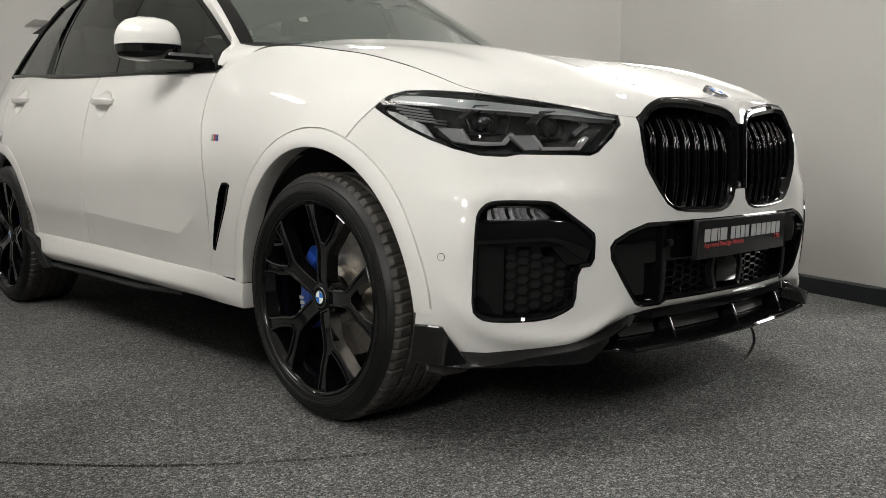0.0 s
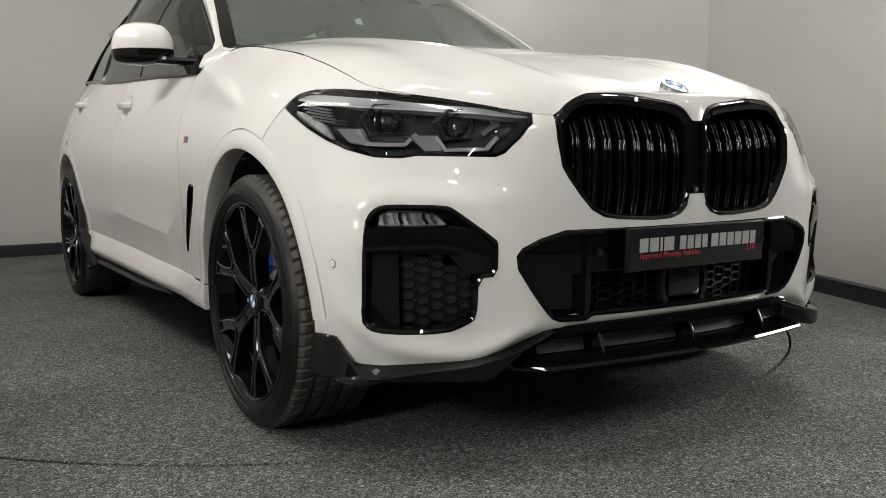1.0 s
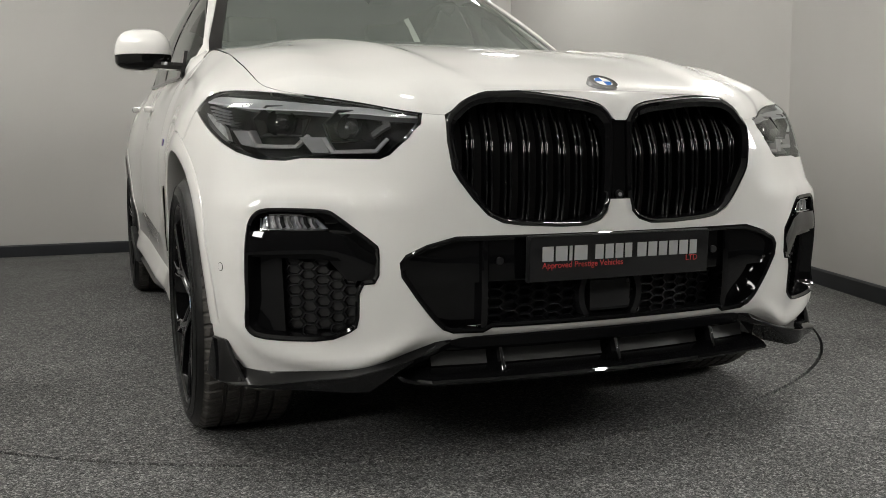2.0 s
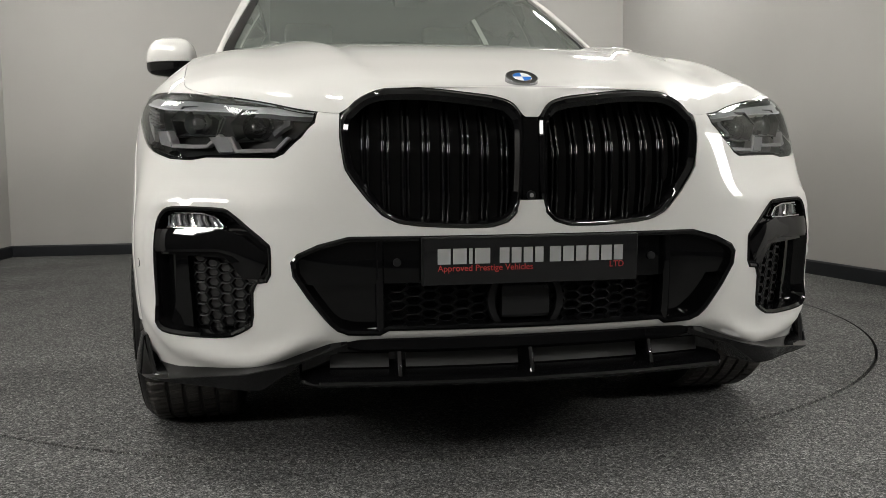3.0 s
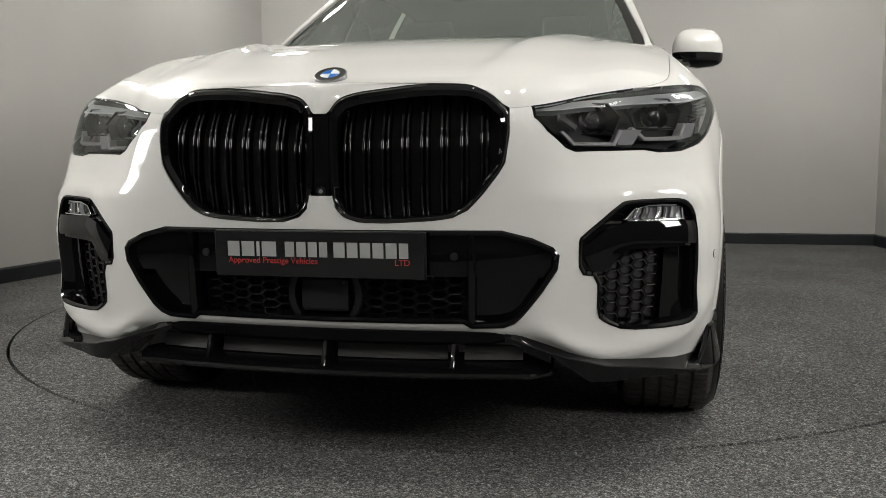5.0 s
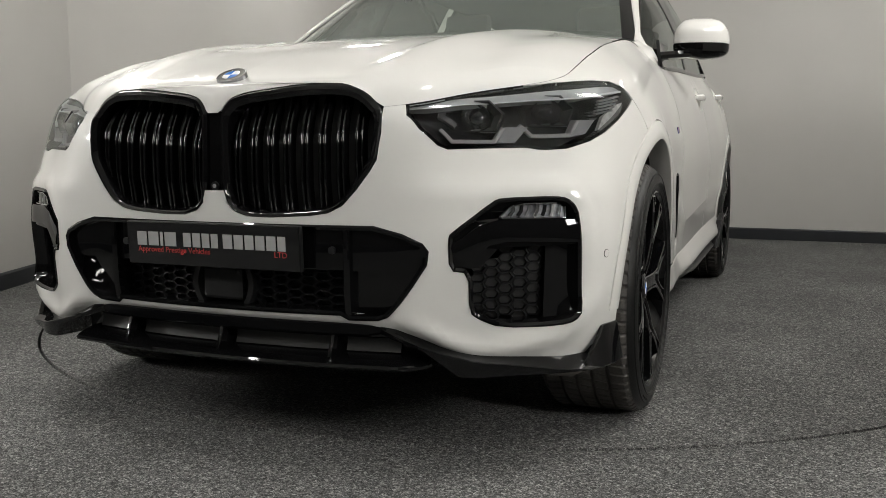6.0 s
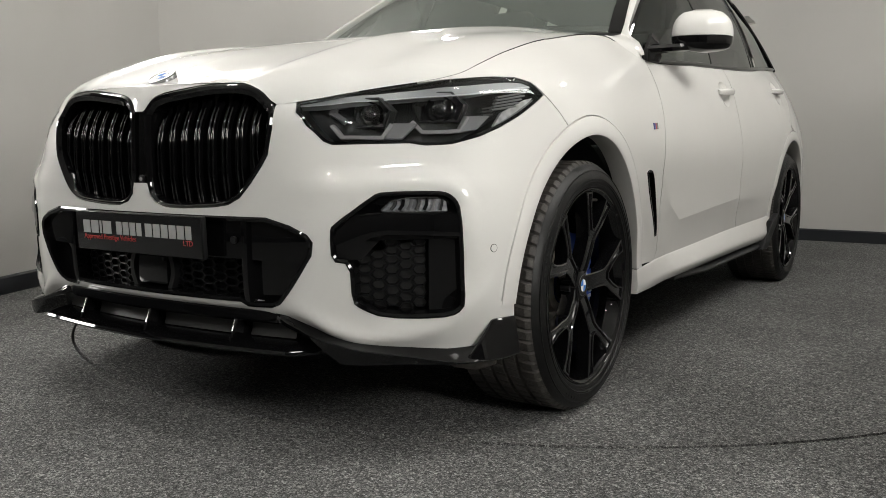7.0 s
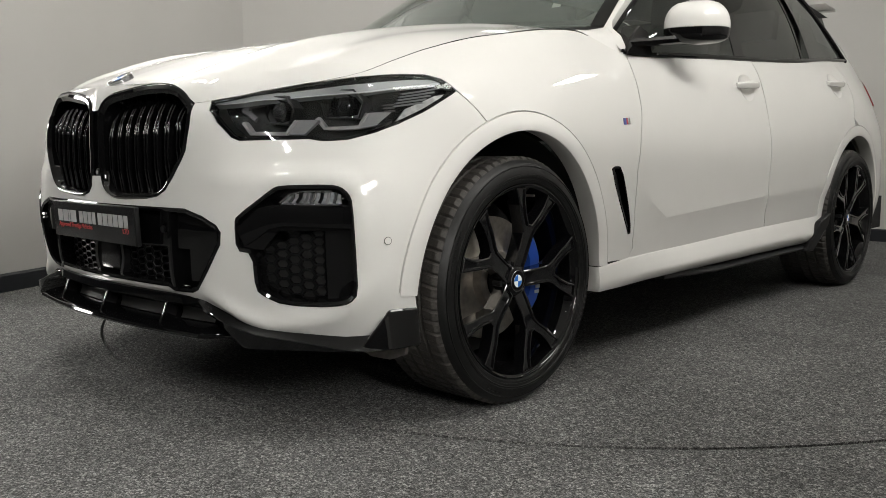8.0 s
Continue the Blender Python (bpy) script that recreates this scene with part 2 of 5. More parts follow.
tagged(part("floor", bm, [CARPET, SEAM], smooth=False), "charcoal grey flecked carpet floor", "floor", kind="structure")
bm = bmesh.new()
top = [(MIDDLE[0] + R_TABLE * math.cos(2 * math.pi * k / n), MIDDLE[1] + R_TABLE * math.sin(2 * math.pi * k / n), -.049) for k in range(n)]
prism(bm, top, (0, 0, .051))
tagged(part("turntable", bm, CARPET, smooth=False), "large round turntable covered in charcoal carpet, car on it", "turntable", kind="structure")


def ceiling_lamp(x, y, sx=.58, sy=.58, rz=0, glow=LAMP):
    """A recessed LED panel: frame, glowing diffuser."""
    root = new("ceiling_light")
    root.matrix_world = pose(x, y, CEILING, 0, 0, rz)
    tagged(root, "unseen square white LED panel light set in the ceiling", "ceiling light", "ceiling lights")
    bm = bmesh.new()
    for lo, hi in (((-sx / 2 - .02, -sy / 2 - .02, -.014), (sx / 2 + .02, -sy / 2, -.001)), ((-sx / 2 - .02, sy / 2, -.014), (sx / 2 + .02, sy / 2 + .02, -.001)),
                   ((-sx / 2 - .02, -sy / 2, -.014), (-sx / 2, sy / 2, -.001)), ((sx / 2, -sy / 2, -.014), (sx / 2 + .02, sy / 2, -.001))):
        box(bm, lo, hi)
    part("frame", bm, LAMP_FRAME, root, smooth=False)
    bm = bmesh.new()
    box(bm, (-sx / 2, -sy / 2, -.009), (sx / 2, sy / 2, -.002))
    part("diffuser", bm, glow, root, smooth=False)
    return root


def wall_light(x, y, z, turn, wide=.72, tall=.76, glow=WALL_LIGHT):
    """An upright light panel on a side wall, facing turn degrees from +x: shallow case, frame, glowing diffuser."""
    root = new("wall_light")
    root.matrix_world = pose(x, y, z, 0, 0, turn)
    tagged(root, "upright rectangular white light panel on the wall", "wall light", "wall lights")
    bm = bmesh.new()
    box(bm, (.002, -wide / 2, -tall / 2), (.06, wide / 2, tall / 2), bevel=.006)
    part("case", bm, LAMP_FRAME, root)
    bm = bmesh.new()
    for lo, hi in (((.06, -wide / 2, -tall / 2), (.075, wide / 2, -tall / 2 + .03)), ((.06, -wide / 2, tall / 2 - .03), (.075, wide / 2, tall / 2)),
                   ((.06, -wide / 2, -tall / 2 + .03), (.075, -wide / 2 + .03, tall / 2 - .03)), ((.06, wide / 2 - .03, -tall / 2 + .03), (.075, wide / 2, tall / 2 - .03))):
        box(bm, lo, hi)
    part("frame", bm, LAMP_FRAME, root, smooth=False)
    bm = bmesh.new()
    box(bm, (.0605, -wide / 2 + .03, -tall / 2 + .03), (.068, wide / 2 - .03, tall / 2 - .03))
    part("diffuser", bm, glow, root, smooth=False)
    return root


for sg in (1, -1):
    # ceiling panels out of view; the rear pair is added to fill the back
    for x, y, w in ((1.15, -1.0, .215), (2.2, 4.0, .26)):
        ceiling_lamp(sg * x, y, w, w)
    for x, y in ((.7, -3.6), (1.9, -3.1), (1.4, -4.7), (2.8, -4.3)):
        ceiling_lamp(sg * x, y, .11, .11, 0, SPOT)
    wall_light(sg * 3.9, -1.75, 1.62, 180 if sg > 0 else 0)
    # high panels added as fill for the flanks, kept above the view
    wall_light(sg * 2.725, .70, 2.67, 158.4 if sg > 0 else 21.6, 2.36, .66, HIGH_FILL)

# ---- the car's skin ----
def pchip(xk, yk):
    """Smooth, overshoot-free curve through the knots xk, yk (yk may hold several columns)."""
    xk = np.asarray(xk, float)
    yk = np.asarray(yk, float)
    h = np.diff(xk)
    hh = h.reshape(-1, *([1] * (yk.ndim - 1)))
    dl = np.diff(yk, axis=0) / hh
    m = np.zeros_like(yk)
    w1, w2 = 2 * hh[1:] + hh[:-1], hh[1:] + 2 * hh[:-1]
    same = dl[1:] * dl[:-1] > 0
    with np.errstate(divide="ignore", invalid="ignore"):
        m[1:-1] = np.where(same, (w1 + w2) / (w1 / dl[:-1] + w2 / dl[1:]), 0)
    m[0], m[-1] = dl[0], dl[-1]

    def run(x):
        x = np.asarray(x, float)
        i = np.clip(np.searchsorted(xk, x) - 1, 0, len(h) - 1)
        hi = h[i]
        t = (x - xk[i]) / hi
        shape = x.shape + (1,) * (yk.ndim - 1)
        t, hi = t.reshape(shape), hi.reshape(shape)
        return ((2 * t ** 3 - 3 * t ** 2 + 1) * yk[i] + (t ** 3 - 2 * t ** 2 + t) * hi * m[i]
                + (-2 * t ** 3 + 3 * t ** 2) * yk[i + 1] + (t ** 3 - t ** 2) * hi * m[i + 1])
    return run


def natural(xk, yk):
    """Natural cubic spline through the knots."""
    xk, yk = np.asarray(xk, float), np.asarray(yk, float)
    n = len(xk)
    h = np.diff(xk)
    a = np.zeros((n, n))
    a[0, 0] = a[-1, -1] = 1
    r = np.zeros_like(yk)
    for k in range(1, n - 1):
        a[k, k - 1:k + 2] = h[k - 1], 2 * (h[k - 1] + h[k]), h[k]
        r[k] = 6 * ((yk[k + 1] - yk[k]) / h[k] - (yk[k] - yk[k - 1]) / h[k - 1])
    m = np.linalg.solve(a, r)

    def run(x):
        x = np.asarray(x, float)
        i = np.clip(np.searchsorted(xk, x) - 1, 0, n - 2)
        shape = x.shape + (1,) * (yk.ndim - 1)
        hi = h[i].reshape(shape)
        u = (xk[i + 1] - x).reshape(shape)
        w = (x - xk[i]).reshape(shape)
        return (m[i] * u ** 3 + m[i + 1] * w ** 3) / (6 * hi) + (yk[i] / hi - m[i] * hi / 6) * u + (yk[i + 1] / hi - m[i + 1] * hi / 6) * w
    return run


# the body's plan line from the middle of the nose round to the middle of the tail
PLAN = [(0, -.838), (.22, -.828), (.42, -.803), (.56, -.775), (.67, -.728), (.77, -.672), (.872, -.604), (.934, -.515), (.962, -.39),
        (.982, -.22), (.988, 0), (.985, .5), (.982, 1.2), (.982, 2.2), (.992, 2.97), (.955, 3.5), (.815, 3.86), (.62, 3.99), (.33, 4.05), (0, 4.07)]
_p = np.array(PLAN, float)
_c = np.concatenate([[0], np.cumsum(np.hypot(*np.diff(_p, axis=0).T))])
_fine = np.linspace(0, _c[-1], 3000)
_q = natural(_c, _p)(_fine)
_q[0, 0] = 0
_arc = np.concatenate([[0], np.cumsum(np.hypot(*np.diff(_q, axis=0).T))])
_tan = np.gradient(_q, _arc, axis=0)
_tan /= np.hypot(_tan[:, 0], _tan[:, 1])[:, None]
S_END = _arc[-1]


def plan(s):
    """The plan line's place and outward normal at s metres along it."""
    s = np.asarray(s, float)
    b = np.stack([np.interp(s, _arc, _q[:, k]) for k in (0, 1)], -1)
    t = np.stack([np.interp(s, _arc, _tan[:, k]) for k in (0, 1)], -1)
    t /= np.linalg.norm(t, axis=-1, keepdims=True)
    return b, np.stack([t[..., 1], -t[..., 0]], -1)


def s_at(x=None, y=None):
    """Where along the plan line it reaches x (on the nose) or y (on the side)."""
    half = len(_arc) // 2
    if x is not None:
        return float(np.interp(x, _q[:1200, 0], _arc[:1200]))
    return float(np.interp(y, _q[:, 1], _arc))


HK = [.30, .38, .50, .62, .75, .86, .95, 1.08]
# sections: place on the plan line, then (set-off, height) from the lower edge to the top edge
SECTIONS = [
    (0.0, [(-.03, .368), (-.008, .390), (0, .50), (0, .62), (0, .75), (-.002, .85), (-.010, .918), (-.031, .961)]),
    (s_at(x=.34), [(-.03, .366), (-.01, .390), (0, .50), (0, .62), (0, .75), (-.005, .85), (-.016, .916), (-.034, .956)]),
    (s_at(x=.40), [(-.031, .361), (-.011, .387), (0, .50), (0, .62), (-.0025, .75), (-.009, .848), (-.019, .899), (-.036, .936)]),
    (s_at(x=.45), [(-.03, .356), (-.014, .385), (0, .50), (0, .62), (-.005, .75), (-.014, .845), (-.022, .878), (-.035, .899)]),
    (s_at(x=.52), [(-.03, .340), (-.012, .375), (0, .50), (0, .62), (-.012, .75), (-.025, .845), (-.038, .882), (-.055, .907)]),
    (s_at(x=.65), [(-.032, .298), (-.014, .36), (0, .50), (0, .62), (-.026, .75), (-.050, .85), (-.075, .902), (-.105, .931)]),
    (s_at(x=.80), [(-.035, .283), (-.018, .35), (0, .50), (0, .62), (-.032, .75), (-.066, .85), (-.10, .917), (-.130, .957)]),
    (s_at(y=-.50), [(-.036, .287), (-.014, .36), (0, .50), (0, .62), (-.024, .75), (-.048, .86), (-.072, .932), (-.138, .987)]),
    (s_at(y=-.27), [(-.03, .296), (-.01, .37), (0, .50), (0, .62), (-.008, .75), (-.018, .86), (-.044, .958), (-.158, 1.056)]),
    (s_at(y=0), [(-.02, .30), (0, .38), (0, .50), (0, .62), (0, .75), (-.004, .86), (-.053, .987), (-.172, 1.114)]),
    (s_at(y=.5), [(-.005, .29), (-.022, .38), (-.017, .50), (-.012, .62), (-.006, .75), (-.018, .86), (-.06, 1.0), (-.178, 1.176)]),
    (s_at(y=.73), [(-.005, .285), (-.021, .37), (-.015, .50), (-.012, .62), (-.004, .75), (-.018, .87), (-.05, .985), (-.110, 1.104)]),
    (s_at(y=1.4), [(-.01, .28), (-.019, .36), (-.013, .50), (-.010, .62), (-.002, .75), (-.018, .88), (-.052, 1.02), (-.108, 1.135)]),
    (s_at(y=2.3), [(-.01, .28), (-.019, .36), (-.013, .50), (-.010, .62), (-.002, .75), (-.018, .89), (-.058, 1.05), (-.115, 1.180)]),
    (s_at(y=2.97), [(-.02, .29), (-.02, .38), (-.01, .50), (0, .62), (0, .75), (-.005, .88), (-.05, 1.05), (-.170, 1.235)]),
    (s_at(y=3.6), [(-.04, .30), (-.02, .38), (0, .50), (0, .62), (0, .75), (-.02, .89), (-.08, 1.05), (-.19, 1.26)]),
    (S_END, [(-.06, .32), (-.02, .40), (0, .50), (0, .62), (-.01, .75), (-.03, .90), (-.08, 1.03), (-.14, 1.15)]),
]
_sec = pchip([k for k, _ in SECTIONS], np.array([p for _, p in SECTIONS], float))


VENT = [(.937, .640), (.927, .664), (.906, .681), (.874, .686), (.742, .683), (.719, .675), (.617, .599), (.612, .583), (.614, .508), (.660, .503), (.664, .422), (.689, .408),
        (.739, .393), (.888, .397), (.927, .404), (.948, .423), (.944, .50)]
CHIN_S, CHIN_H = [.50, .54, .60, .69, .80, .89, .945, 1.02], [.385, .372, .337, .318, .345, .372, .405, .45]


def outline_gap(poly, x, y):
    """How far points lie outside a closed outline; negative inside it."""
    best = np.full(x.shape, 9.0)
    odd = np.zeros(x.shape, bool)
    for (x0, y0), (x1, y1) in zip(poly, poly[1:] + poly[:1]):
        dx, dy = x1 - x0, y1 - y0
        f = np.clip(((x - x0) * dx + (y - y0) * dy) / (dx * dx + dy * dy), 0, 1)
        best = np.minimum(best, np.hypot(x - x0 - f * dx, y - y0 - f * dy))
        if y0 != y1:
            odd ^= ((y0 > y) != (y1 > y)) & (x < dx * (y - y0) / dy + x0)
    return np.where(odd, -best, best)


def crease(s):
    """Height of the doors' lower crease: rising to the rear, with a short diagonal at its front."""
    return .511 + np.where(s > 2.433, .040 * (s - 2.433), .57 * (2.433 - s))


def body(s, h, out=0.0, side=1):
    """Points of the car's outer skin: s along the plan line, h the nominal height; out: metres proud of it."""
    s, h = np.broadcast_arrays(np.asarray(s, float), np.asarray(h, float))
    shape = s.shape
    s, h = s.ravel(), h.ravel()
    tab = _sec(s)                                   # n x 8 x 2
    hk = np.array(HK)
    i = np.clip(np.searchsorted(hk, h) - 1, 0, 6)
    # evaluate each column at its own height
    m = _second(tab)
    n = np.arange(len(s))
    hi = (hk[i + 1] - hk[i])[:, None]
    u, w = (hk[i + 1] - h)[:, None], (h - hk[i])[:, None]
    d = (m[n, i] * u ** 3 + m[n, i + 1] * w ** 3) / (6 * hi) + (tab[n, i] / hi - m[n, i] * hi / 6) * u + (tab[n, i + 1] / hi - m[n, i + 1] * hi / 6) * w
    # the doors are hollowed below a sharp rising crease
    line = crease(s)
    d[:, 0] -= .012 * np.clip((line - h) / .07, 0, 1) * np.clip((s - 2.12) / .2, 0, 1) * np.clip((4.5 - s) / .45, 0, 1)
    # nose: a shoulder over the corner vents and a lip under them
    win = np.clip((s - .46) / .12, 0, 1) * np.clip((1.12 - s) / .12, 0, 1)
    d[:, 0] += win * (.006 * np.exp(-((h - .694) / .030) ** 2))
    # the chin's crease under the corner vents
    near = np.flatnonzero((s > .44) & (s < 1.12) & (h < .80))
    if near.size:
        sn, hn = s[near], h[near]
        fold = hn - np.interp(sn, CHIN_S, CHIN_H)
        tall = .019 * np.clip((sn - .46) / .14, 0, 1) * np.clip((1.06 - sn) / .14, 0, 1)
        d[near, 0] += tall * np.exp(-(fold / np.where(fold > 0, .036, .030)) ** 2)
        # a raised rim runs round the vents' upper and outer edges
        gap = outline_gap(VENT, sn, hn)
        side_ = np.clip((hn - .44) / .10, 0, 1) * np.clip((sn - .62) / .10, 0, 1)
        d[near, 0] += .0075 * side_ * np.exp(-((gap - .024) / .0115) ** 2)
    b, nn = plan(s)
    xy = b + nn * (d[:, :1] + np.broadcast_to(np.asarray(out, float), shape).reshape(-1, 1))
    p = np.concatenate([xy * [side, 1], d[:, 1:]], 1)
    return p.reshape(*shape, 3)


_h = np.diff(HK)
_A = np.eye(8)
_R = np.zeros((8, 8))
for _k in range(1, 7):
    _A[_k, _k - 1:_k + 2] = _h[_k - 1], 2 * (_h[_k - 1] + _h[_k]), _h[_k]
    _R[_k, _k - 1:_k + 2] = 6 / _h[_k - 1], -6 / _h[_k] - 6 / _h[_k - 1], 6 / _h[_k]
_M2 = np.linalg.solve(_A, _R)


def _second(tab):
    return np.einsum("kj,njc->nkc", _M2, tab)

# ---- the car ----
from mathutils.geometry import delaunay_2d_cdt


def inside(poly, p):
    x, y = p
    hit = False
    for (x0, y0), (x1, y1) in zip(poly, poly[1:] + poly[:1]):
        if (y0 > y) != (y1 > y) and x < (x1 - x0) * (y - y0) / (y1 - y0) + x0:
            hit = not hit
    return hit


def dense(poly, step, closed=True):
    out = []
    for a, b in zip(poly, poly[1:] + (poly[:1] if closed else [])):
        k = max(1, int(math.ceil(math.dist(a, b) / step)))
        out += [(a[0] + (b[0] - a[0]) * i / k, a[1] + (b[1] - a[1]) * i / k) for i in range(k)]
    if not closed:
        out.append(poly[-1])
    return out


def rounded(poly, turns=2):
    """Cut a closed outline's corners, so that it runs round."""
    for _ in range(turns):
        poly = [p for a, b in zip(poly, poly[1:] + poly[:1]) for p in ((a[0] * .78 + b[0] * .22, a[1] * .78 + b[1] * .22), (a[0] * .22 + b[0] * .78, a[1] * .22 + b[1] * .78))]
    return poly


def skin(s, h, out=0.0):
    """body() for both sides: negative s is the other side of the car."""
    s = np.asarray(s, float)
    p = body(np.abs(s), h, out)
    p[..., 0] *= np.where(s < 0, -1, 1)
    return p


def panel(name, outline, mat, parent, holes=(), step=.03, depth=.014, fn=skin, gap=.002, label="", lines=(), angle=60):
    """A sheet-metal panel on the skin within an outline, with folded edges."""
    out_d = dense(outline, step * .6)
    holes_d = [dense(q, step * .5) for q in holes]
    pts = list(out_d)
    edges = [(k, (k + 1) % len(out_d)) for k in range(len(out_d))]
    for q in holes_d:
        o = len(pts)
        pts += q
        edges += [(o + k, o + (k + 1) % len(q)) for k in range(len(q))]
    for q in lines:
        q = [p for p in dense(q, step * .5, False) if inside(out_d, p) and min(math.dist(p, e_) for e_ in out_d) > step * .2]
        o = len(pts)
        pts += q
        edges += [(o + k, o + k + 1) for k in range(len(q) - 1)]
    bound = np.array(pts)
    xs, ys = [p[0] for p in out_d], [p[1] for p in out_d]
    y, row = min(ys) + step * .5, 0
    while y < max(ys):
        x = min(xs) + step * (.5 if row % 2 else 1.0)
        while x < max(xs):
            if inside(out_d, (x, y)) and not any(inside(q, (x, y)) for q in holes_d) and np.min(np.hypot(bound[:, 0] - x, bound[:, 1] - y)) > step * .45:
                pts.append((x, y))
            x += step
        y += step * .8
        row += 1
    v2, _, f2, *_ = delaunay_2d_cdt([Vector(p) for p in pts], edges, [], 0, 1e-6)
    faces = []
    for f in f2:
        c = (sum(v2[k].x for k in f) / 3, sum(v2[k].y for k in f) / 3)
        if inside(out_d, c) and not any(inside(q, c) for q in holes_d):
            faces.append(tuple(f))
    sv, hv = np.array([v.x for v in v2]), np.array([v.y for v in v2])
    p3 = fn(sv, hv)
    e = 2e-3
    nrm = np.cross(fn(sv + e, hv) - fn(sv - e, hv), fn(sv, hv + e) - fn(sv, hv - e))
    nrm /= np.linalg.norm(nrm, axis=1, keepdims=True) + 1e-12
    # outward: away from the car's middle
    away = p3 - np.array([0, 1.6, .55])
    if np.mean((nrm * away).sum(1)) < 0:
        nrm = -nrm
    bm = bmesh.new()
    vs = [bm.verts.new(p) for p in p3]
    for f in faces:
        a, b, c = (p3[k] for k in f)
        n_ = np.cross(b - a, c - a)
        f = f if n_ @ nrm[f[0]] > 0 else f[::-1]
        try:
            bm.faces.new([vs[k] for k in f])
        except ValueError:
            pass
    bm.verts.index_update()
    rim = [ed for ed in bm.edges if len(ed.link_faces) == 1]
    inner = {}
    for ed in rim:
        lf = ed.link_faces[0]
        for v in ed.verts:
            if v not in inner:
                k = v.index
                r0 = bm.verts.new(v.co)
                r1 = bm.verts.new(Vector(p3[k] - nrm[k] * depth))
                inner[v] = (r0, r1)
    for ed in rim:
        a, b = ed.verts
        for l in ed.link_faces[0].loops:
            if l.edge == ed:
                a, b = l.vert, l.link_loop_next.vert
        try:
            bm.faces.new((inner[b][0], inner[a][0], inner[a][1], inner[b][1]))
        except ValueError:
            pass
    for v in [v for v in bm.verts if not v.link_faces]:
        bm.verts.remove(v)
    me = bpy.data.meshes.new(name)
    bm.to_mesh(me)
    bm.free()
    return finish(name, me, mat, parent, True, label, angle)


def both(poly):
    return [(-s, h) for s, h in poly][::-1]


car = tagged(new("car"), "glossy white sport utility car with black trim and black wheels", "car")
S_HUB, S_REAR = s_at(y=0), s_at(y=2.975)


def sh(y, z):
    """The skin's own coordinates of a place on the car's flank."""
    s = s_at(y=y)
    hs = np.linspace(.28, 1.08, 80)
    return s, float(np.interp(z, body(np.full(80, s), hs)[:, 2], hs))


def sx(x, z):
    """The skin's own coordinates of a place on the nose."""
    s = s_at(x=abs(x))
    hs = np.linspace(.28, 1.08, 120)
    return (s if x >= 0 else -s), float(np.interp(z, body(np.full(120, s), hs)[:, 2], hs))


KIDNEY = [(.449, .893), (.42, .925), (.395, .943), (.365, .953), (.330, .957), (.268, .957), (.215, .9535), (.161, .947), (.110, .941), (.085, .937), (.060, .930), (.047, .924), (.034, .912), (.026, .900), (.020, .886),
          (.020, .823), (.021, .745), (.025, .695), (.035, .664), (.056, .643), (.095, .631), (.161, .630), (.268, .636), (.315, .643), (.353, .662), (.388, .700), (.422, .745), (.438, .772), (.448, .837)]
INTAKE = [(.43, .615), (.50, .597), (.548, .575), (.562, .556), (.558, .522), (.525, .470), (.480, .411), (.460, .391), (.435, .381), (.36, .379), (.34, .391)]
HEAD_LOW = [(1.278, .922), (1.22, .897), (1.162, .869), (1.085, .838), (1.009, .815), (.922, .799), (.846, .797), (.807, .803), (.612, .797), (.586, .808), (.54, .858), (.508, .934), (.504, 1.045)]
HEAD_TOP = [(.930, 1.048), (1.0, 1.034), (1.06, 1.020), (1.135, .999), (1.195, .982), (1.243, .958)]
DOOR_A = [(2.176, .385), (2.209, .417), (2.206, .597), (2.200, .696), (2.220, .815), (2.25, .887), (2.262, .967), (2.270, 1.046), (2.275, 1.08)]
FVENT = [(2.03, .699), (2.054, .707), (2.091, .704), (2.146, .6), (2.187, .473), (2.165, .471)]



def arch_edge(y0, a0, a1, n, r=.4895):
    """The panels' edge round a wheel opening, a hair outside the arch trim."""
    return [sh(y0 - r * math.cos(a), .375 + (r + .02 * max(0, math.sin(a))) * math.sin(a)) for a in np.radians(np.linspace(a0, a1, n))]


ARCH_F, ARCH_R = arch_edge(0, 3, 68.6, 14), arch_edge(0, 69.2, 179, 22)
CREASE = [(s, float(crease(np.array(s)))) for s in (2.20, 2.433, 3.0, 3.6, 4.3)]



def BOWL(s0):
    return [(s0 + .078 * math.cos(a), .953 + (s0 - 3.2) * .022 + .043 * math.sin(a)) for a in np.linspace(0, 2 * math.pi, 29)[:-1]]


kid_low = [sx(*p) for p in KIDNEY[18:]]
half = [(0, .30), (.45, .30), (1.08, .30), (1.128, .345), (1.112, .405)] + ARCH_F + [(1.339, .88)] + HEAD_LOW + [(.502, 1.078), (.450, 1.078)] + kid_low[::-1] + [sx(.032, .695)]
outline = half + [(-s, h) for s, h in half[::-1] if s > 0]
intake = [sx(*p) for p in INTAKE]
intake = [(0, intake[0][1])] + intake + [(0, intake[-1][1])]
hole_in = intake + [(-s, h) for s, h in intake[::-1] if s > 0]
vent_r = rounded(VENT, 1)
panel("front_bumper", outline, WHITE, car, [hole_in, vent_r, both(vent_r)], step=.024, depth=.03, label="smooth white painted front bumper skin")
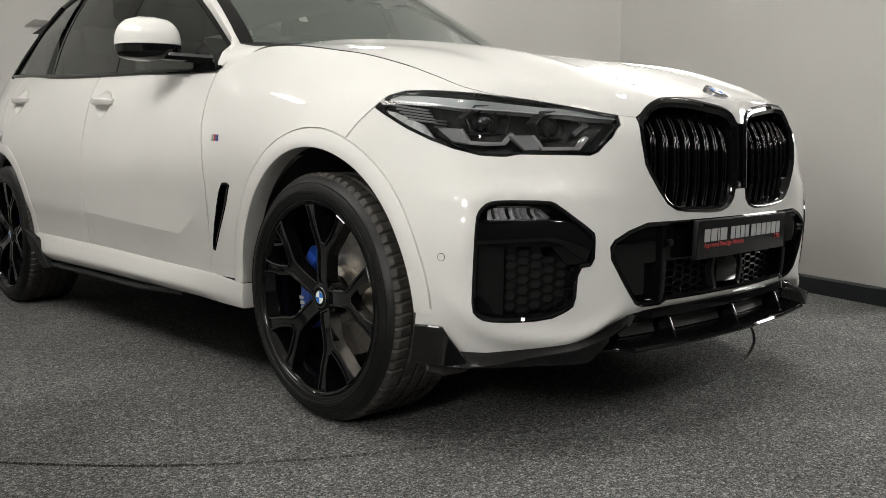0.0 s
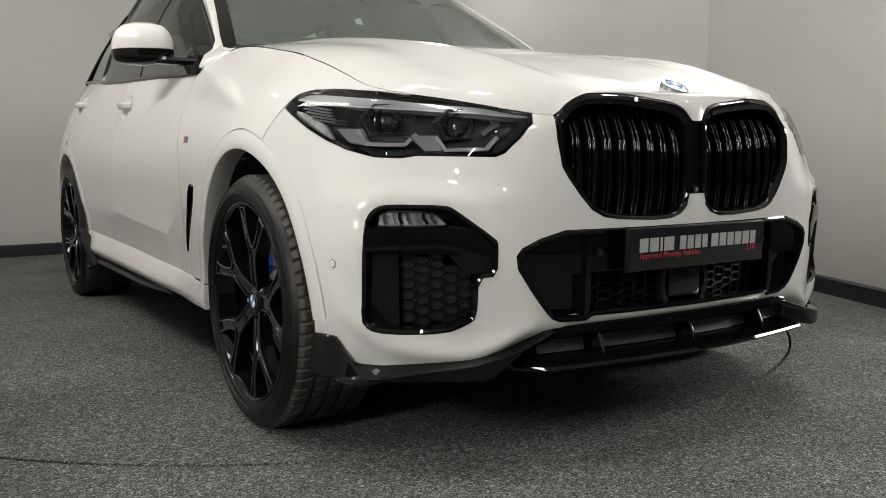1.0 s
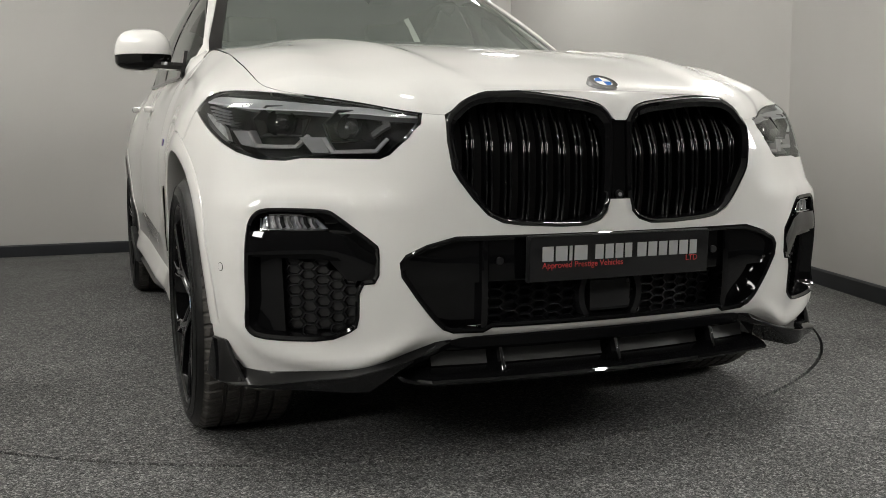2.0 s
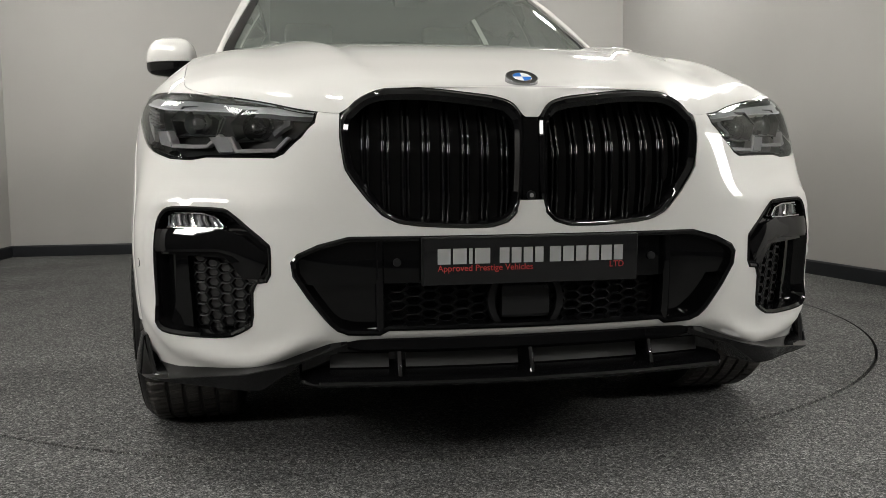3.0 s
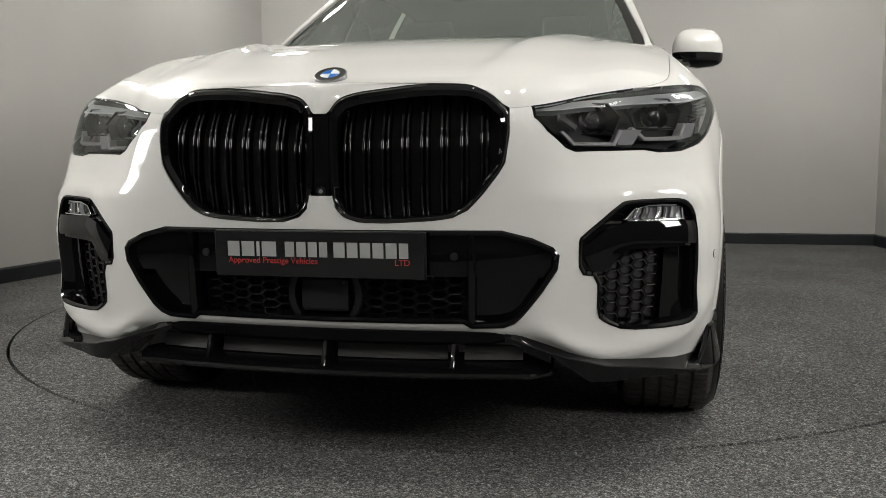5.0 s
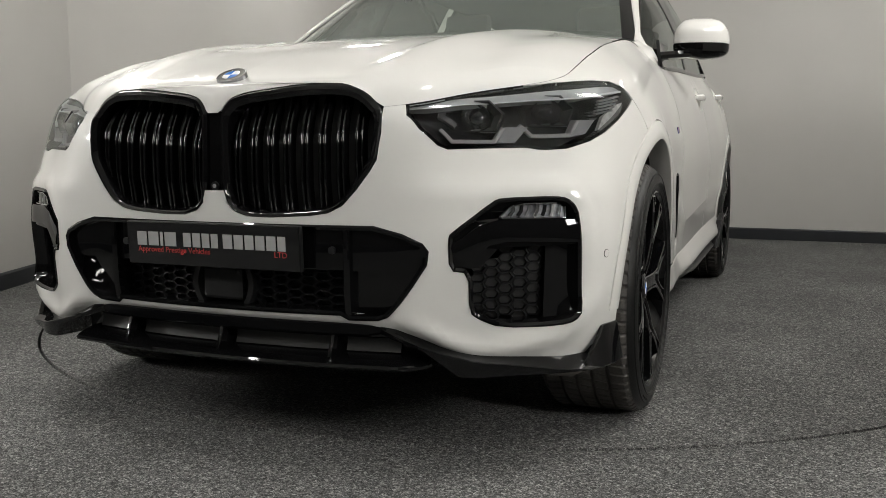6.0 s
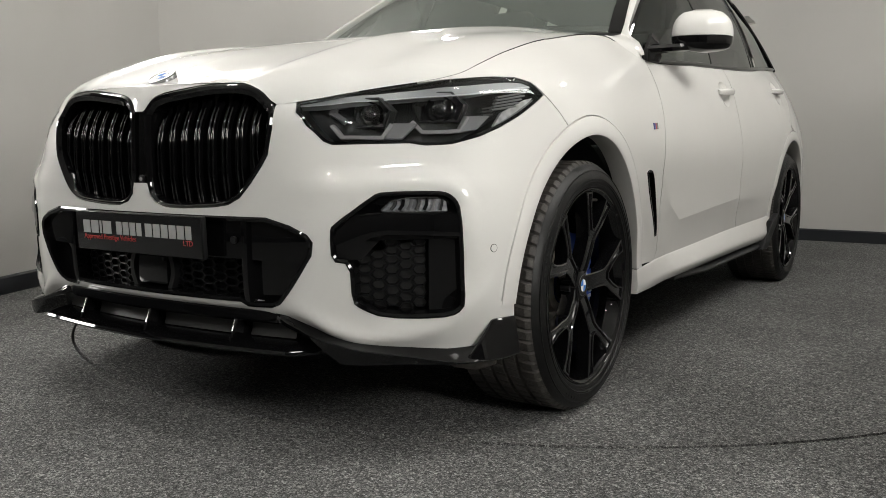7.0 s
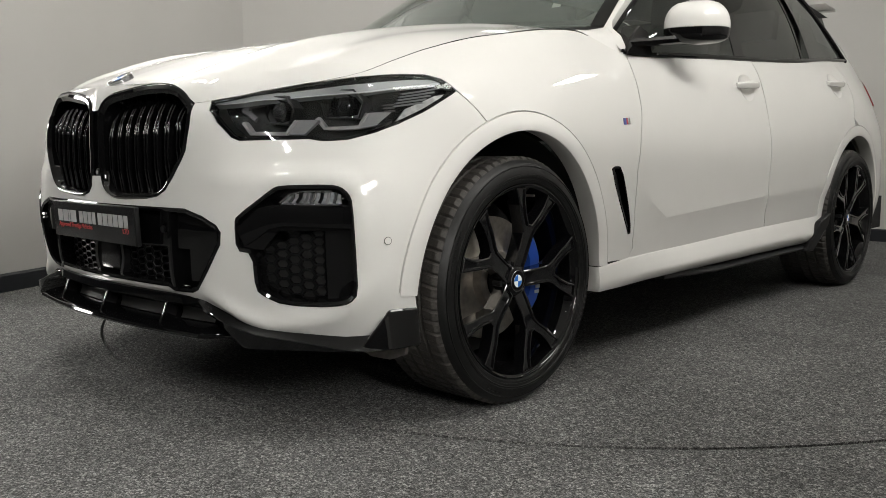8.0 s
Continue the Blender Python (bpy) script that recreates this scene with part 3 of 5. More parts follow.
for sg in (1, -1):
    m = (lambda q: q) if sg > 0 else both
    panel("fender", m([(1.284, .923), (1.344, .879)] + ARCH_R + DOOR_A + [(2.12, 1.08), (2.10, 1.0755), (1.6, 1.0755), (.82, 1.0755), (.82, 1.073)] + HEAD_TOP), WHITE, car, [m(FVENT)], step=.035)
    panel("front_door", m([(s + .005, h) for s, h in DOOR_A[1:]][::-1] + [(2.181, .390), (2.62, .400), (3.15, .413), (3.39, .417), (3.375, .62), (3.36, 1.08)][0:] + [(2.9, 1.08)]), WHITE, car, [m(BOWL(3.20))], step=.05, lines=[m(CREASE)], angle=9)
    panel("rear_door", m([(3.366, 1.08), (3.381, .62), (3.396, .417), (3.70, .420), (4.04, .424)] + arch_edge(2.975, 8, 84, 14) + [(4.47, .885), (4.53, .95), (4.55, 1.08)]), WHITE, car, [m(BOWL(4.31))], step=.05, lines=[m(CREASE)], angle=11)
    arch = arch_edge(2.975, 92, 185, 16)
    panel("rear_quarter", m([(4.556, 1.08), (4.536, .95), (4.476, .882)] + arch + [(S_REAR + .47, .30), (S_END, .30), (S_END, 1.08)]), WHITE, car, step=.06)


def loft_skin(name, rows, mat, parent, label="", smooth=True):
    """Faces between rows of points, all rows of one length."""
    r = np.array(rows, float)
    nu, nv = r.shape[:2]
    return mesh_of(name, r.reshape(-1, 3), grid_faces(nu, nv), mat, parent, smooth, label)


# bonnet: a patch between the nose edge, the two wing edges and the scuttle
S_CORNER, S_COWL = .93, s_at(y=.56)
Q, WN = np.sign(np.linspace(-1, 1, 121)) * np.abs(np.linspace(-1, 1, 121)) ** 1.5, np.concatenate([np.linspace(0, .12, 14)[:-1], np.linspace(.12, 1, 34)])


def edge_front(q):
    return skin(q * S_CORNER, np.full(np.shape(q), 1.079), .0015)


def edge_side(w, sg):
    return skin(sg * (S_CORNER + (S_COWL - S_CORNER) * w), np.full(np.shape(w), 1.079), .0015)


def edge_rear(q):
    q = np.asarray(q, float)
    c = edge_side(np.array([1.0]), 1)[0]
    return np.stack([q * c[0], .43 + (c[1] - .43) * np.abs(q) ** 2.2, 1.205 + (c[2] - 1.205) * np.abs(q) ** 3], -1)


prof = pchip([0, .03, .06, .092, .12, .16, .22, .3, .4, .5, .7, .85, 1], [.961, .964, .970, .978, .988, 1.004, 1.031, 1.066, 1.101, 1.128, 1.171, 1.193, 1.205])


def bonnet(q, w):
    f0, r0 = edge_front(q), edge_rear(q)
    l0, s0 = edge_side(w, -1), edge_side(w, 1)
    t = (q + 1) / 2
    ruled_w = f0[:, None] * (1 - w)[None, :, None] + r0[:, None] * w[None, :, None]
    ruled_q = l0[None] * (1 - t)[:, None, None] + s0[None] * t[:, None, None]
    c00, c10 = f0[0], f0[-1]
    c01, c11 = r0[0], r0[-1]
    bil = ((1 - t)[:, None, None] * ((1 - w)[None, :, None] * c00 + w[None, :, None] * c01) + t[:, None, None] * ((1 - w)[None, :, None] * c10 + w[None, :, None] * c11))
    p = ruled_w + ruled_q - bil
    # the dip of the leading edge at the grille's corners dies out just behind it
    smooth = f0[len(q) // 2, 2] + (f0[-1, 2] - f0[len(q) // 2, 2]) * np.abs(q) ** 2.5
    dip = f0[:, 2] - smooth
    p[..., 2] += dip[:, None] * (np.exp(-w / .05) - (1 - w))[None]
    lift = prof(w) - p[len(q) // 2, :, 2]
    fall = (1 - np.abs(q) ** 4.0)
    p[..., 2] += fall[:, None] * lift[None]
    # two raised creases that run back from the nose
    x = p[..., 0]
    line = .36 + .215 * w[None]
    tall = (.009 + .010 * w) * np.clip((w - .02) / .16, 0, 1)
    ridge = np.exp(-((np.abs(x) - line) / np.where(np.abs(x) < line, .038, .12)) ** 2) * tall[None]
    p[..., 2] += ridge
    # full shoulders above the headlights
    full = .020 * np.clip((w - .01) / .10, 0, 1) * np.clip((.75 - w) / .45, 0, 1)
    p[..., 2] += np.exp(-((np.abs(q) - .84) / .13) ** 2)[:, None] * (1 - np.abs(q) ** 14)[:, None] * full[None]
    return p


P = bonnet(Q, WN)

# ---- front end ----


def at_nose(x, z, out=0.0):
    """A place on the nose by its width and height, out metres proud of the skin."""
    s, h = sx(x, z)
    p = skin(np.array([s]), np.array([h]), out)[0]
    return Vector(p)


def ring_band(name, loops, mat, parent, label="", closed=True):
    """Bands of faces between closed loops of points, all of one length."""
    n = len(loops[0])
    verts = [p for lp in loops for p in lp]
    faces = []
    for k in range(len(loops) - 1):
        for j in range(n if closed else n - 1):
            i = (j + 1) % n
            faces.append((k * n + j, k * n + i, (k + 1) * n + i, (k + 1) * n + j))
    return mesh_of(name, verts, faces, mat, parent, True, label)


def shrink(poly, d):
    """An outline moved inwards by d."""
    out = []
    n = len(poly)
    area = sum(poly[k][0] * poly[(k + 1) % n][1] - poly[(k + 1) % n][0] * poly[k][1] for k in range(n))
    sg = 1 if area > 0 else -1
    for k in range(n):
        a, b, c = poly[k - 1], poly[k], poly[(k + 1) % n]
        t = Vector((c[0] - a[0], c[1] - a[1])).normalized()
        dd = d[k] if isinstance(d, list) else d
        out.append((b[0] - t.y * dd * sg, b[1] + t.x * dd * sg))
    return out


def hex_mesh(name, cells, w, hgt, bar, place, mat, parent, depth=.012, label="", closed=False):
    """A honeycomb: each cell is a flat six-sided ring with depth."""
    for cx, cz in cells:
        verts, faces, o = [], [], 0
        shape = [(-.5, 0), (-.28, .5), (.28, .5), (.5, 0), (.28, -.5), (-.28, -.5)]
        for f, dep in ((1.0, 0), (1 - bar / hgt, .001), (1 - 1.35 * bar / hgt, -depth)):
            for ux, uz in shape:
                verts.append(place(cx + ux * w * f, cz + uz * hgt * f, dep))
        for ring in (0, 1):
            for j in range(6):
                i = (j + 1) % 6
                faces.append((o + ring * 6 + j, o + ring * 6 + i, o + ring * 6 + 6 + i, o + ring * 6 + 6 + j))
        if closed:
            faces.append(tuple(range(12, 18)))
        me = bpy.data.meshes.new(name)
        me.from_pydata([tuple(map(float, v)) for v in verts], [], faces)
        ob = finish(name, me, [mat, CELL_FLOOR], parent, False)
        if closed:
            me.polygons[len(faces) - 1].material_index = 1


# kidneys
kid_fine = dense(rounded(KIDNEY, 1), .012)
for sg in (1, -1):
    kid = tagged(new("grille"), "gloss black kidney-shaped radiator grille with paired vertical slats")
    kid.parent = car
    outer = kid_fine
    offs = [.015 + .005 * min(1, max(0, (z - .66) / .06)) + .008 * min(1, max(0, (z - .86) / .05)) for _, z in outer]
    mid = shrink(outer, .006)
    ridge = shrink(outer, [o * .55 for o in offs])
    inner = shrink(outer, offs)
    loops = []
    for poly, out in ((outer, -.030), (outer, -.003), (mid, .004), (ridge, .003), (inner, -.008), (inner, -.065)):
        loops.append([at_nose(sg * max(x, .012), min(z, .957), out) for x, z in poly])
    ring_band("surround", loops, GLOSS, kid, "gloss black grille surround")
    # dark backing
    back = [at_nose(sg * x, min(z, .95), -.065) for x, z in inner]
    bm = bmesh.new()
    c = sum(back, Vector()) / len(back)
    cv = bm.verts.new(c)
    bv = [bm.verts.new(p) for p in back]
    for k in range(len(bv)):
        bm.faces.new((cv, bv[k], bv[(k + 1) % len(bv)]))
    part("backing", bm, MATT, kid, smooth=False)
    for i in range(8):
        xc = .062 + i * .0468
        for dx in (-.0062, .0062):
            x = xc + dx
            zs = [z for (x0, z0), (x1, z1) in zip(inner, inner[1:] + inner[:1]) if (x0 > x) != (x1 > x) for z in [z0 + (z1 - z0) * (x - x0) / (x1 - x0)]]
            if len(zs) < 2:
                continue
            lo, hi = min(zs) - .002, max(zs) + .002
            if hi - lo < .05:
                continue
            path = []
            for f in np.linspace(0, 1, 17):
                z = lo + (hi - lo) * f
                kink = max(0, f - .58) / .42
                rec = -.014 - .038 * kink ** 1.7 - .010 * max(0, .25 - f) / .25
                path.append((at_nose(sg * x, min(z, .945), rec), f))
            bm = bmesh.new()
            rows = []
            for p, f in path:
                w2 = .0034
                rows.append([bm.verts.new(p + Vector((ax * w2, ay, 0))) for ax, ay in ((-1, .028), (-1, .0034), (-.87, .0017), (-.5, .0005), (0, 0), (.5, .0005), (.87, .0017), (1, .0034), (1, .028))])
            for a, b in zip(rows, rows[1:]):
                for j in range(8):
                    bm.faces.new((a[j], a[j + 1], b[j + 1], b[j]))
            part("slat", bm, GLOSS, kid, angle=70)

# bar between the kidneys with the small camera
bm = bmesh.new()
rows = []
for z in np.linspace(.690, .893, 8):
    c = at_nose(0, z, -.009)
    rows.append([bm.verts.new(c + Vector((x, y, 0))) for x, y in ((-.024, .05), (-.023, .006), (-.019, 0), (.019, 0), (.023, .006), (.024, .05))])
for a, b in zip(rows, rows[1:]):
    for j in range(5):
        bm.faces.new((a[j], a[j + 1], b[j + 1], b[j]))
bm.faces.new(rows[0])
bm.faces.new(rows[-1][::-1])
bar = part("centre_bar", bm, GLOSS, car, "gloss black bar between the grille halves")
bm = bmesh.new()
c = at_nose(0, .706, -.005)
tube(bm, [c + Vector((0, .02, 0)), c + Vector((0, -.002, 0))], .011, 16)
camera_lens = part("parking_sensor", bm, SATIN, bar)
bm = bmesh.new()
tube(bm, [c + Vector((0, 0, 0)), c + Vector((0, -.004, 0))], .005, 12)
part("lens", bm, SILVER, camera_lens)


def roundel(name, m, r, parent):
    """A round badge: black ring with a chrome edge and four coloured quarters."""
    bm = bmesh.new()
    n = 32
    prof = [(r, -.016, 0), (r, .0008, 0), (r * .96, .0018, 0), (r * .93, .0014, 1), (r * .62, .0016, 1), (r * .59, .0024, 0), (r * .56, .0018, 0)]
    rings = [[bm.verts.new((a * math.cos(2 * math.pi * k / n), a * math.sin(2 * math.pi * k / n), z)) for k in range(n)] for a, z, _ in prof]
    for q in range(len(prof) - 1):
        for k in range(n):
            f = bm.faces.new((rings[q][k], rings[q][(k + 1) % n], rings[q + 1][(k + 1) % n], rings[q + 1][k]))
            f.material_index = 1 if prof[q][2] and prof[q + 1][2] else 0
    cv = bm.verts.new((0, 0, .0022))
    for k in range(n):
        f = bm.faces.new((rings[-1][k], rings[-1][(k + 1) % n], cv))
        f.material_index = 2 + (k * 4 // n) % 2
    me = bpy.data.meshes.new(name)
    bm.to_mesh(me)
    bm.free()
    for mt in (BADGE_RIM, GLOSS, ROUND_WHITE, ROUND_BLUE):
        me.materials.append(mt)
    me.shade_smooth()
    me.set_sharp_from_angle(angle=radians(30))
    ob = new(name, me)
    ob.matrix_world = m
    ob.parent = parent
    return tagged(ob, "round badge with blue and white quarters")


def facing(p, n, up=(0, 0, 1)):
    """A pose at p whose z axis points along n."""
    z = Vector(n).normalized()
    x = Vector(up).cross(z).normalized()
    y = z.cross(x)
    return Matrix.Translation(p) @ Matrix((x, y, z)).transposed().to_4x4()


roundel("badge", facing((0, -.751, .988), (0, -.50, .866)), .040, car)
# the bonnet's lip folds down between the grille halves and along their tops
LIP_X, LIP_Z = [0, .018, .026, .034, .047, .060, .085, .110, .161, .215, .25], [.889, .889, .901, .913, .925, .931, .938, .942, .948, .9545, .957]
lip = []
for edge in P[:, 0]:
    x, top = float(edge[0]), float(edge[2])
    if abs(x) > .25:
        lip.append([edge] * 6)
    else:
        low = min(float(np.interp(abs(x), LIP_X, LIP_Z)), top)
        away = .0015 - .004 * min(1, abs(x) / .03) ** 2
        lip.append([at_nose(x, low + (top - low) * f, away + (.0015 - away) * f ** 3) for f in (0, .2, .45, .7, .88)] + [edge])
ob = loft_skin("bonnet", np.concatenate([np.array(lip, float)[:, :5], P], 1), WHITE, car, "white bonnet with two raised creases")
ob.data.set_sharp_from_angle(angle=radians(80))

# ---- number plate with the dealer's board ----
plate = new("number_plate")
plate.parent = car
plate.matrix_world = pose(-.004, -.857, .5565, 90 + 2.5, 0, 0)     # local x to the right, y up, z forwards
tagged(plate, "black plate board with light grey and red writing")
bm = bmesh.new()
box(bm, (-.264, -.0565, -.016), (.264, .0565, -.002), bevel=.004)
part("holder", bm, SATIN, plate)
bm = bmesh.new()
box(bm, (-.260, -.0545, -.004), (.260, .0545, .0012), bevel=.0015)
part("board", bm, PLATE, plate)
# the dealer's name, shown as plain bars of its letters' size
x = -.2275
for word, gap in (((.036, .038, .014, .042), .017), ((.029, .029, .028, .026), .010), ((.033, .032, .031, .032, .032, .028), 0)):
    for w in word:
        bm = bmesh.new()
        box(bm, (x, -.006, .001), (x + w - .006, .030, .0022))
        part("writing_bar", bm, INK, plate, smooth=False)
        x += w
    x += gap


def lettering(text, size, x, y, mat, parent, right=False, m=None):
    cu = bpy.data.curves.new("lettering", "FONT")
    cu.body = text
    cu.size = size
    cu.extrude = .0004
    cu.align_x = "RIGHT" if right else "LEFT"
    ob = new("lettering", cu)
    dg = bpy.context.evaluated_depsgraph_get()
    me = bpy.data.meshes.new_from_object(ob.evaluated_get(dg))
    bpy.data.objects.remove(ob)
    me.materials.clear()
    me.materials.append(mat)
    o = new("lettering", me)
    o.parent = parent
    o.matrix_local = m if m is not None else pose(x, y, .0016)
    return o


lettering("Approved Prestige Vehicles", .0205, -.2275, -.0225, RED, plate)
lettering("LTD", .0205, .2275, -.0225, RED, plate, right=True)

# ---- middle intake ----
intake_root = tagged(new("air_intake"), "wide gloss black lower air intake with honeycomb mesh")
intake_root.parent = car
IN_FULL = [(x, z) for x, z in INTAKE] + [(0, INTAKE[-1][1])] + [(-x, z) for x, z in INTAKE[::-1]] + [(0, INTAKE[0][1])]
fine = dense(IN_FULL, .02)
loops = []
for d, out in ((-.002, -.020), (.0, .0015), (.005, .004), (.012, .000), (.014, -.075)):
    loops.append([at_nose(x, z, out) for x, z in shrink(fine, d)])
ring_band("surround", loops, GLOSS, intake_root)


def nose_patch(name, x0, x1, z0, z1, out, mat, parent, nx=12, nz=6, label="", cut=None):
    """A patch of the nose between two widths and two heights; cut trims each column's heights."""
    rows = []
    for x in np.linspace(x0, x1, nx):
        a, b = (z0, z1) if cut is None else cut(x)
        rows.append([at_nose(x, z, out) for z in np.linspace(a, b, nz)])
    return loft_skin(name, rows, mat, parent, label)


def in_cut(lo, hi):
    def run(x):
        ax = abs(x)
        top = float(np.interp(ax, [.43, .50, .545, .557], [.612, .594, .572, .556]))
        bot = float(np.interp(ax, [.34, .36, .43, .455, .475, .52, .553, .557], [.397, .386, .388, .398, .418, .475, .525, .554]))
        return max(lo, bot + .004), min(hi, top - .004)
    return run


nose_patch("upper_band", -.36, .36, .503, .612, -.016, GLOSS, intake_root, 24, 5, cut=lambda x: (.503, .608))
nose_patch("backing", -.37, .37, .39, .51, -.075, MATT, intake_root, 16, 3, cut=lambda x: (.388, .51))
for sg in (1, -1):
    r = np.linspace(.362, .553, 16)
    nose_patch("side_plate", sg * .362, sg * .553, 0, 0, -.014, GLOSS, intake_root, 16, 6, "gloss black blanking plate", in_cut(.502, .62))
    nose_patch("side_pocket", sg * .362, sg * .553, 0, 0, -.034, GLOSS, intake_root, 16, 6, "", in_cut(.30, .500))
    bm = bmesh.new()
    rows = []
    for z in np.linspace(.392, .606, 9):
        c = at_nose(sg * .358, z, 0)
        rows.append([bm.verts.new(c + Vector((x, y, 0))) for x, y in ((-.010, .06), (-.009, .004), (-.005, 0), (.005, 0), (.009, .004), (.010, .06))])
    for a, b in zip(rows, rows[1:]):
        for j in range(5):
            bm.faces.new((a[j], a[j + 1], b[j + 1], b[j]))
    part("strut", bm, GLOSS, intake_root)
    bm = bmesh.new()
    c = at_nose(sg * .319, .552, -.012)
    tube(bm, [c + Vector((0, .01, 0)), c + Vector((0, -.003, 0))], .0095, 18)
    part("parking_sensor", bm, SENSOR, intake_root)
cells = []
w, hh = .050, .022
for i in range(-9, 10):
    for j in range(6):
        cx, cz = i * w * .80, .402 + j * hh + (hh / 2 if i % 2 else 0)
        if abs(cx) < .335 and cz < .508 and abs(cx + .006) > .085:
            cells.append((cx, cz))
hex_mesh("mesh_cell", cells, w, hh, .0045, lambda x, z, d: at_nose(x, z, -.045 + d), CELL, intake_root, label="black honeycomb mesh")
bm = bmesh.new()
c = at_nose(-.006, .45, -.03)
box(bm, c + Vector((-.062, 0, -.040)), c + Vector((.062, .05, .045)), bevel=.012)
sensor = part("radar_sensor", bm, PLATE, intake_root, "dark square radar sensor cover")
bm = bmesh.new()
tube(bm, [c + Vector((.050, .0, .034)), c + Vector((.050, -.002, .034))], .005, 12)
part("screw", bm, GLOSS, sensor)
for sg in (1, -1):
    bm = bmesh.new()
    rows = []
    for f in np.linspace(-1, 1, 9):
        xx = sg * (.086 - .016 * (abs(f) ** 2 if f > 0 else abs(f) ** 2)) - .006
        p = c + Vector((xx + .006, .0, .004 + f * .05))
        rows.append([bm.verts.new(p + Vector((dx, dy, 0))) for dx, dy in ((-.008, .04), (-.008, 0), (.008, 0), (.008, .04))])
    for a, b in zip(rows, rows[1:]):
        for j in range(3):
            bm.faces.new((a[j], a[j + 1], b[j + 1], b[j]))
    part("bracket", bm, SATIN, intake_root)

# ---- corner vents ----
SLOT_TOP = .512
corner_vents = []
for sg in (1, -1):
    cv_root = tagged(new("corner_vent"), "gloss black bumper corner vent with fog light and honeycomb")
    cv_root.parent = car
    corner_vents.append(cv_root)
    fine = dense(vent_r, .016)
    loops = []
    for d, out in ((-.002, -.02), (.0, .0015), (.004, .004), (.010, .0), (.013, -.02), (.016, -.07)):
        q = shrink(fine, d)
        loops.append([Vector(skin(np.array([sg * s]), np.array([h]), out)[0]) for s, h in q])
    ring_band("surround", loops, GLOSS, cv_root)
    m = (lambda q: q) if sg > 0 else both
    inner_v = shrink(fine, .012)
    upper = [(min(max(s, .60), .95), h) for s, h in inner_v if h > SLOT_TOP + .002]
    # the stepped gloss plate above: fog light shelf, bar, and the lower corner tongue
    shelf = lambda s, h: skin(s, h, -.014 - .018 * np.clip((np.asarray(h) - .632) / .008, 0, 1) + .006 * np.clip((.60 - np.asarray(h)) / .03, 0, 1))
    up_poly = [(.930, .632), (.920, .660), (.900, .672), (.872, .677), (.744, .674), (.724, .667), (.624, .594), (.620, .580), (.621, .514), (.690, .512), (.735, .560), (.940, .566)]
    panel("upper_plate", m(up_poly), GLOSS, cv_root, step=.012, depth=.03, fn=shelf)
    fog = [(.905, .632), (.905, .660), (.885, .668), (.80, .667), (.76, .658), (.735, .636), (.74, .632)]
    lamp = panel("fog_light", m(fog), LENS, cv_root, step=.012, depth=.006, fn=lambda s, h: skin(s, h, -.012), label="clear fog light lens")
    panel("reflector", m(shrink(fog, .003)), FOG, lamp, step=.012, depth=.002, fn=lambda s, h: skin(s, h, -.020), label="silver fog light reflector")
    panel("backing", m([(.630, .410), (.630, .56), (.935, .60), (.935, .412), (.75, .398)]), MATT, cv_root, step=.03, depth=.004, fn=lambda s, h: skin(s, h, -.085))
    panel("side_wall", m([(.855, .405), (.855, .565), (.936, .566), (.940, .43), (.92, .410)]), GLOSS, cv_root, step=.02, depth=.02, fn=lambda s, h: skin(s, h, -.03))
    cells = []
    w, hh = .044, .0215
    for i in range(7):
        for j in range(9):
            cs, ch = .690 + i * w * .80, .402 + j * hh + (hh / 2 if i % 2 else 0)
            if .665 < cs < .845 and .405 + max(0, (.71 - cs) * .35) < ch < (.515 + max(0, cs - .70) * .9 if cs < .76 else .562):
                cells.append((cs, ch))
    hex_mesh("mesh_cell", cells, w, hh, .0042, lambda s, h, d: skin(np.array([sg * s]), np.array([h]), -.042 + d)[0], CELL, cv_root, .007, "satin black honeycomb insert", True)
    bm = bmesh.new()
    p = Vector(skin(np.array([sg * .643]), np.array([.538]), -.008)[0])
    n_ = Vector((sg * .25, -.97, 0))
    tube(bm, [p - n_ * .01, p + n_ * .003], .009, 16)
    part("parking_sensor", bm, SENSOR, cv_root)

# round parking sensors in the bumper's corners
for sg in (1, -1):
    p = Vector(skin(np.array([sg * 1.026]), np.array([.537]), 0)[0])
    q1 = Vector(skin(np.array([sg * 1.036]), np.array([.537]), 0)[0])
    t_ = (q1 - p).normalized()
    n_ = Vector((t_.y, -t_.x, 0)) * (1 if sg > 0 else -1)
    if n_.x * sg < 0:
        n_ = -n_
    bm = bmesh.new()
    tube(bm, [p - n_ * .01, p + n_ * .0006], .0105, 20)
    sen = part("parking_sensor", bm, MATT, car, "round parking sensor")
    bm = bmesh.new()
    tube(bm, [p - n_ * .01, p + n_ * .0012], .0092, 20)
    part("cover", bm, WHITE, sen)

# ---- front splitter ----
split = tagged(new("splitter"), "gloss black add-on front splitter with fins and side wings")
split.parent = car
bm = bmesh.new()
rows = []
for x in np.linspace(-.50, .50, 41):
    c = at_nose(x, .40, 0)
    y = c.y
    e = min(1, max(0, (abs(x) - .40) / .10))
    low = .338 + .022 * e
    rows.append([bm.verts.new((x, y + dy + .012 * e, z)) for dy, z in ((.05, .372), (.018, .3735), (.012, .368), (.010, low + .007), (.016, low), (.06, low))])
for a, b in zip(rows, rows[1:]):
    for j in range(5):
        bm.faces.new((a[j], a[j + 1], b[j + 1], b[j]))
part("upper_lip", bm, GLOSS, split)
bm = bmesh.new()
rows = []
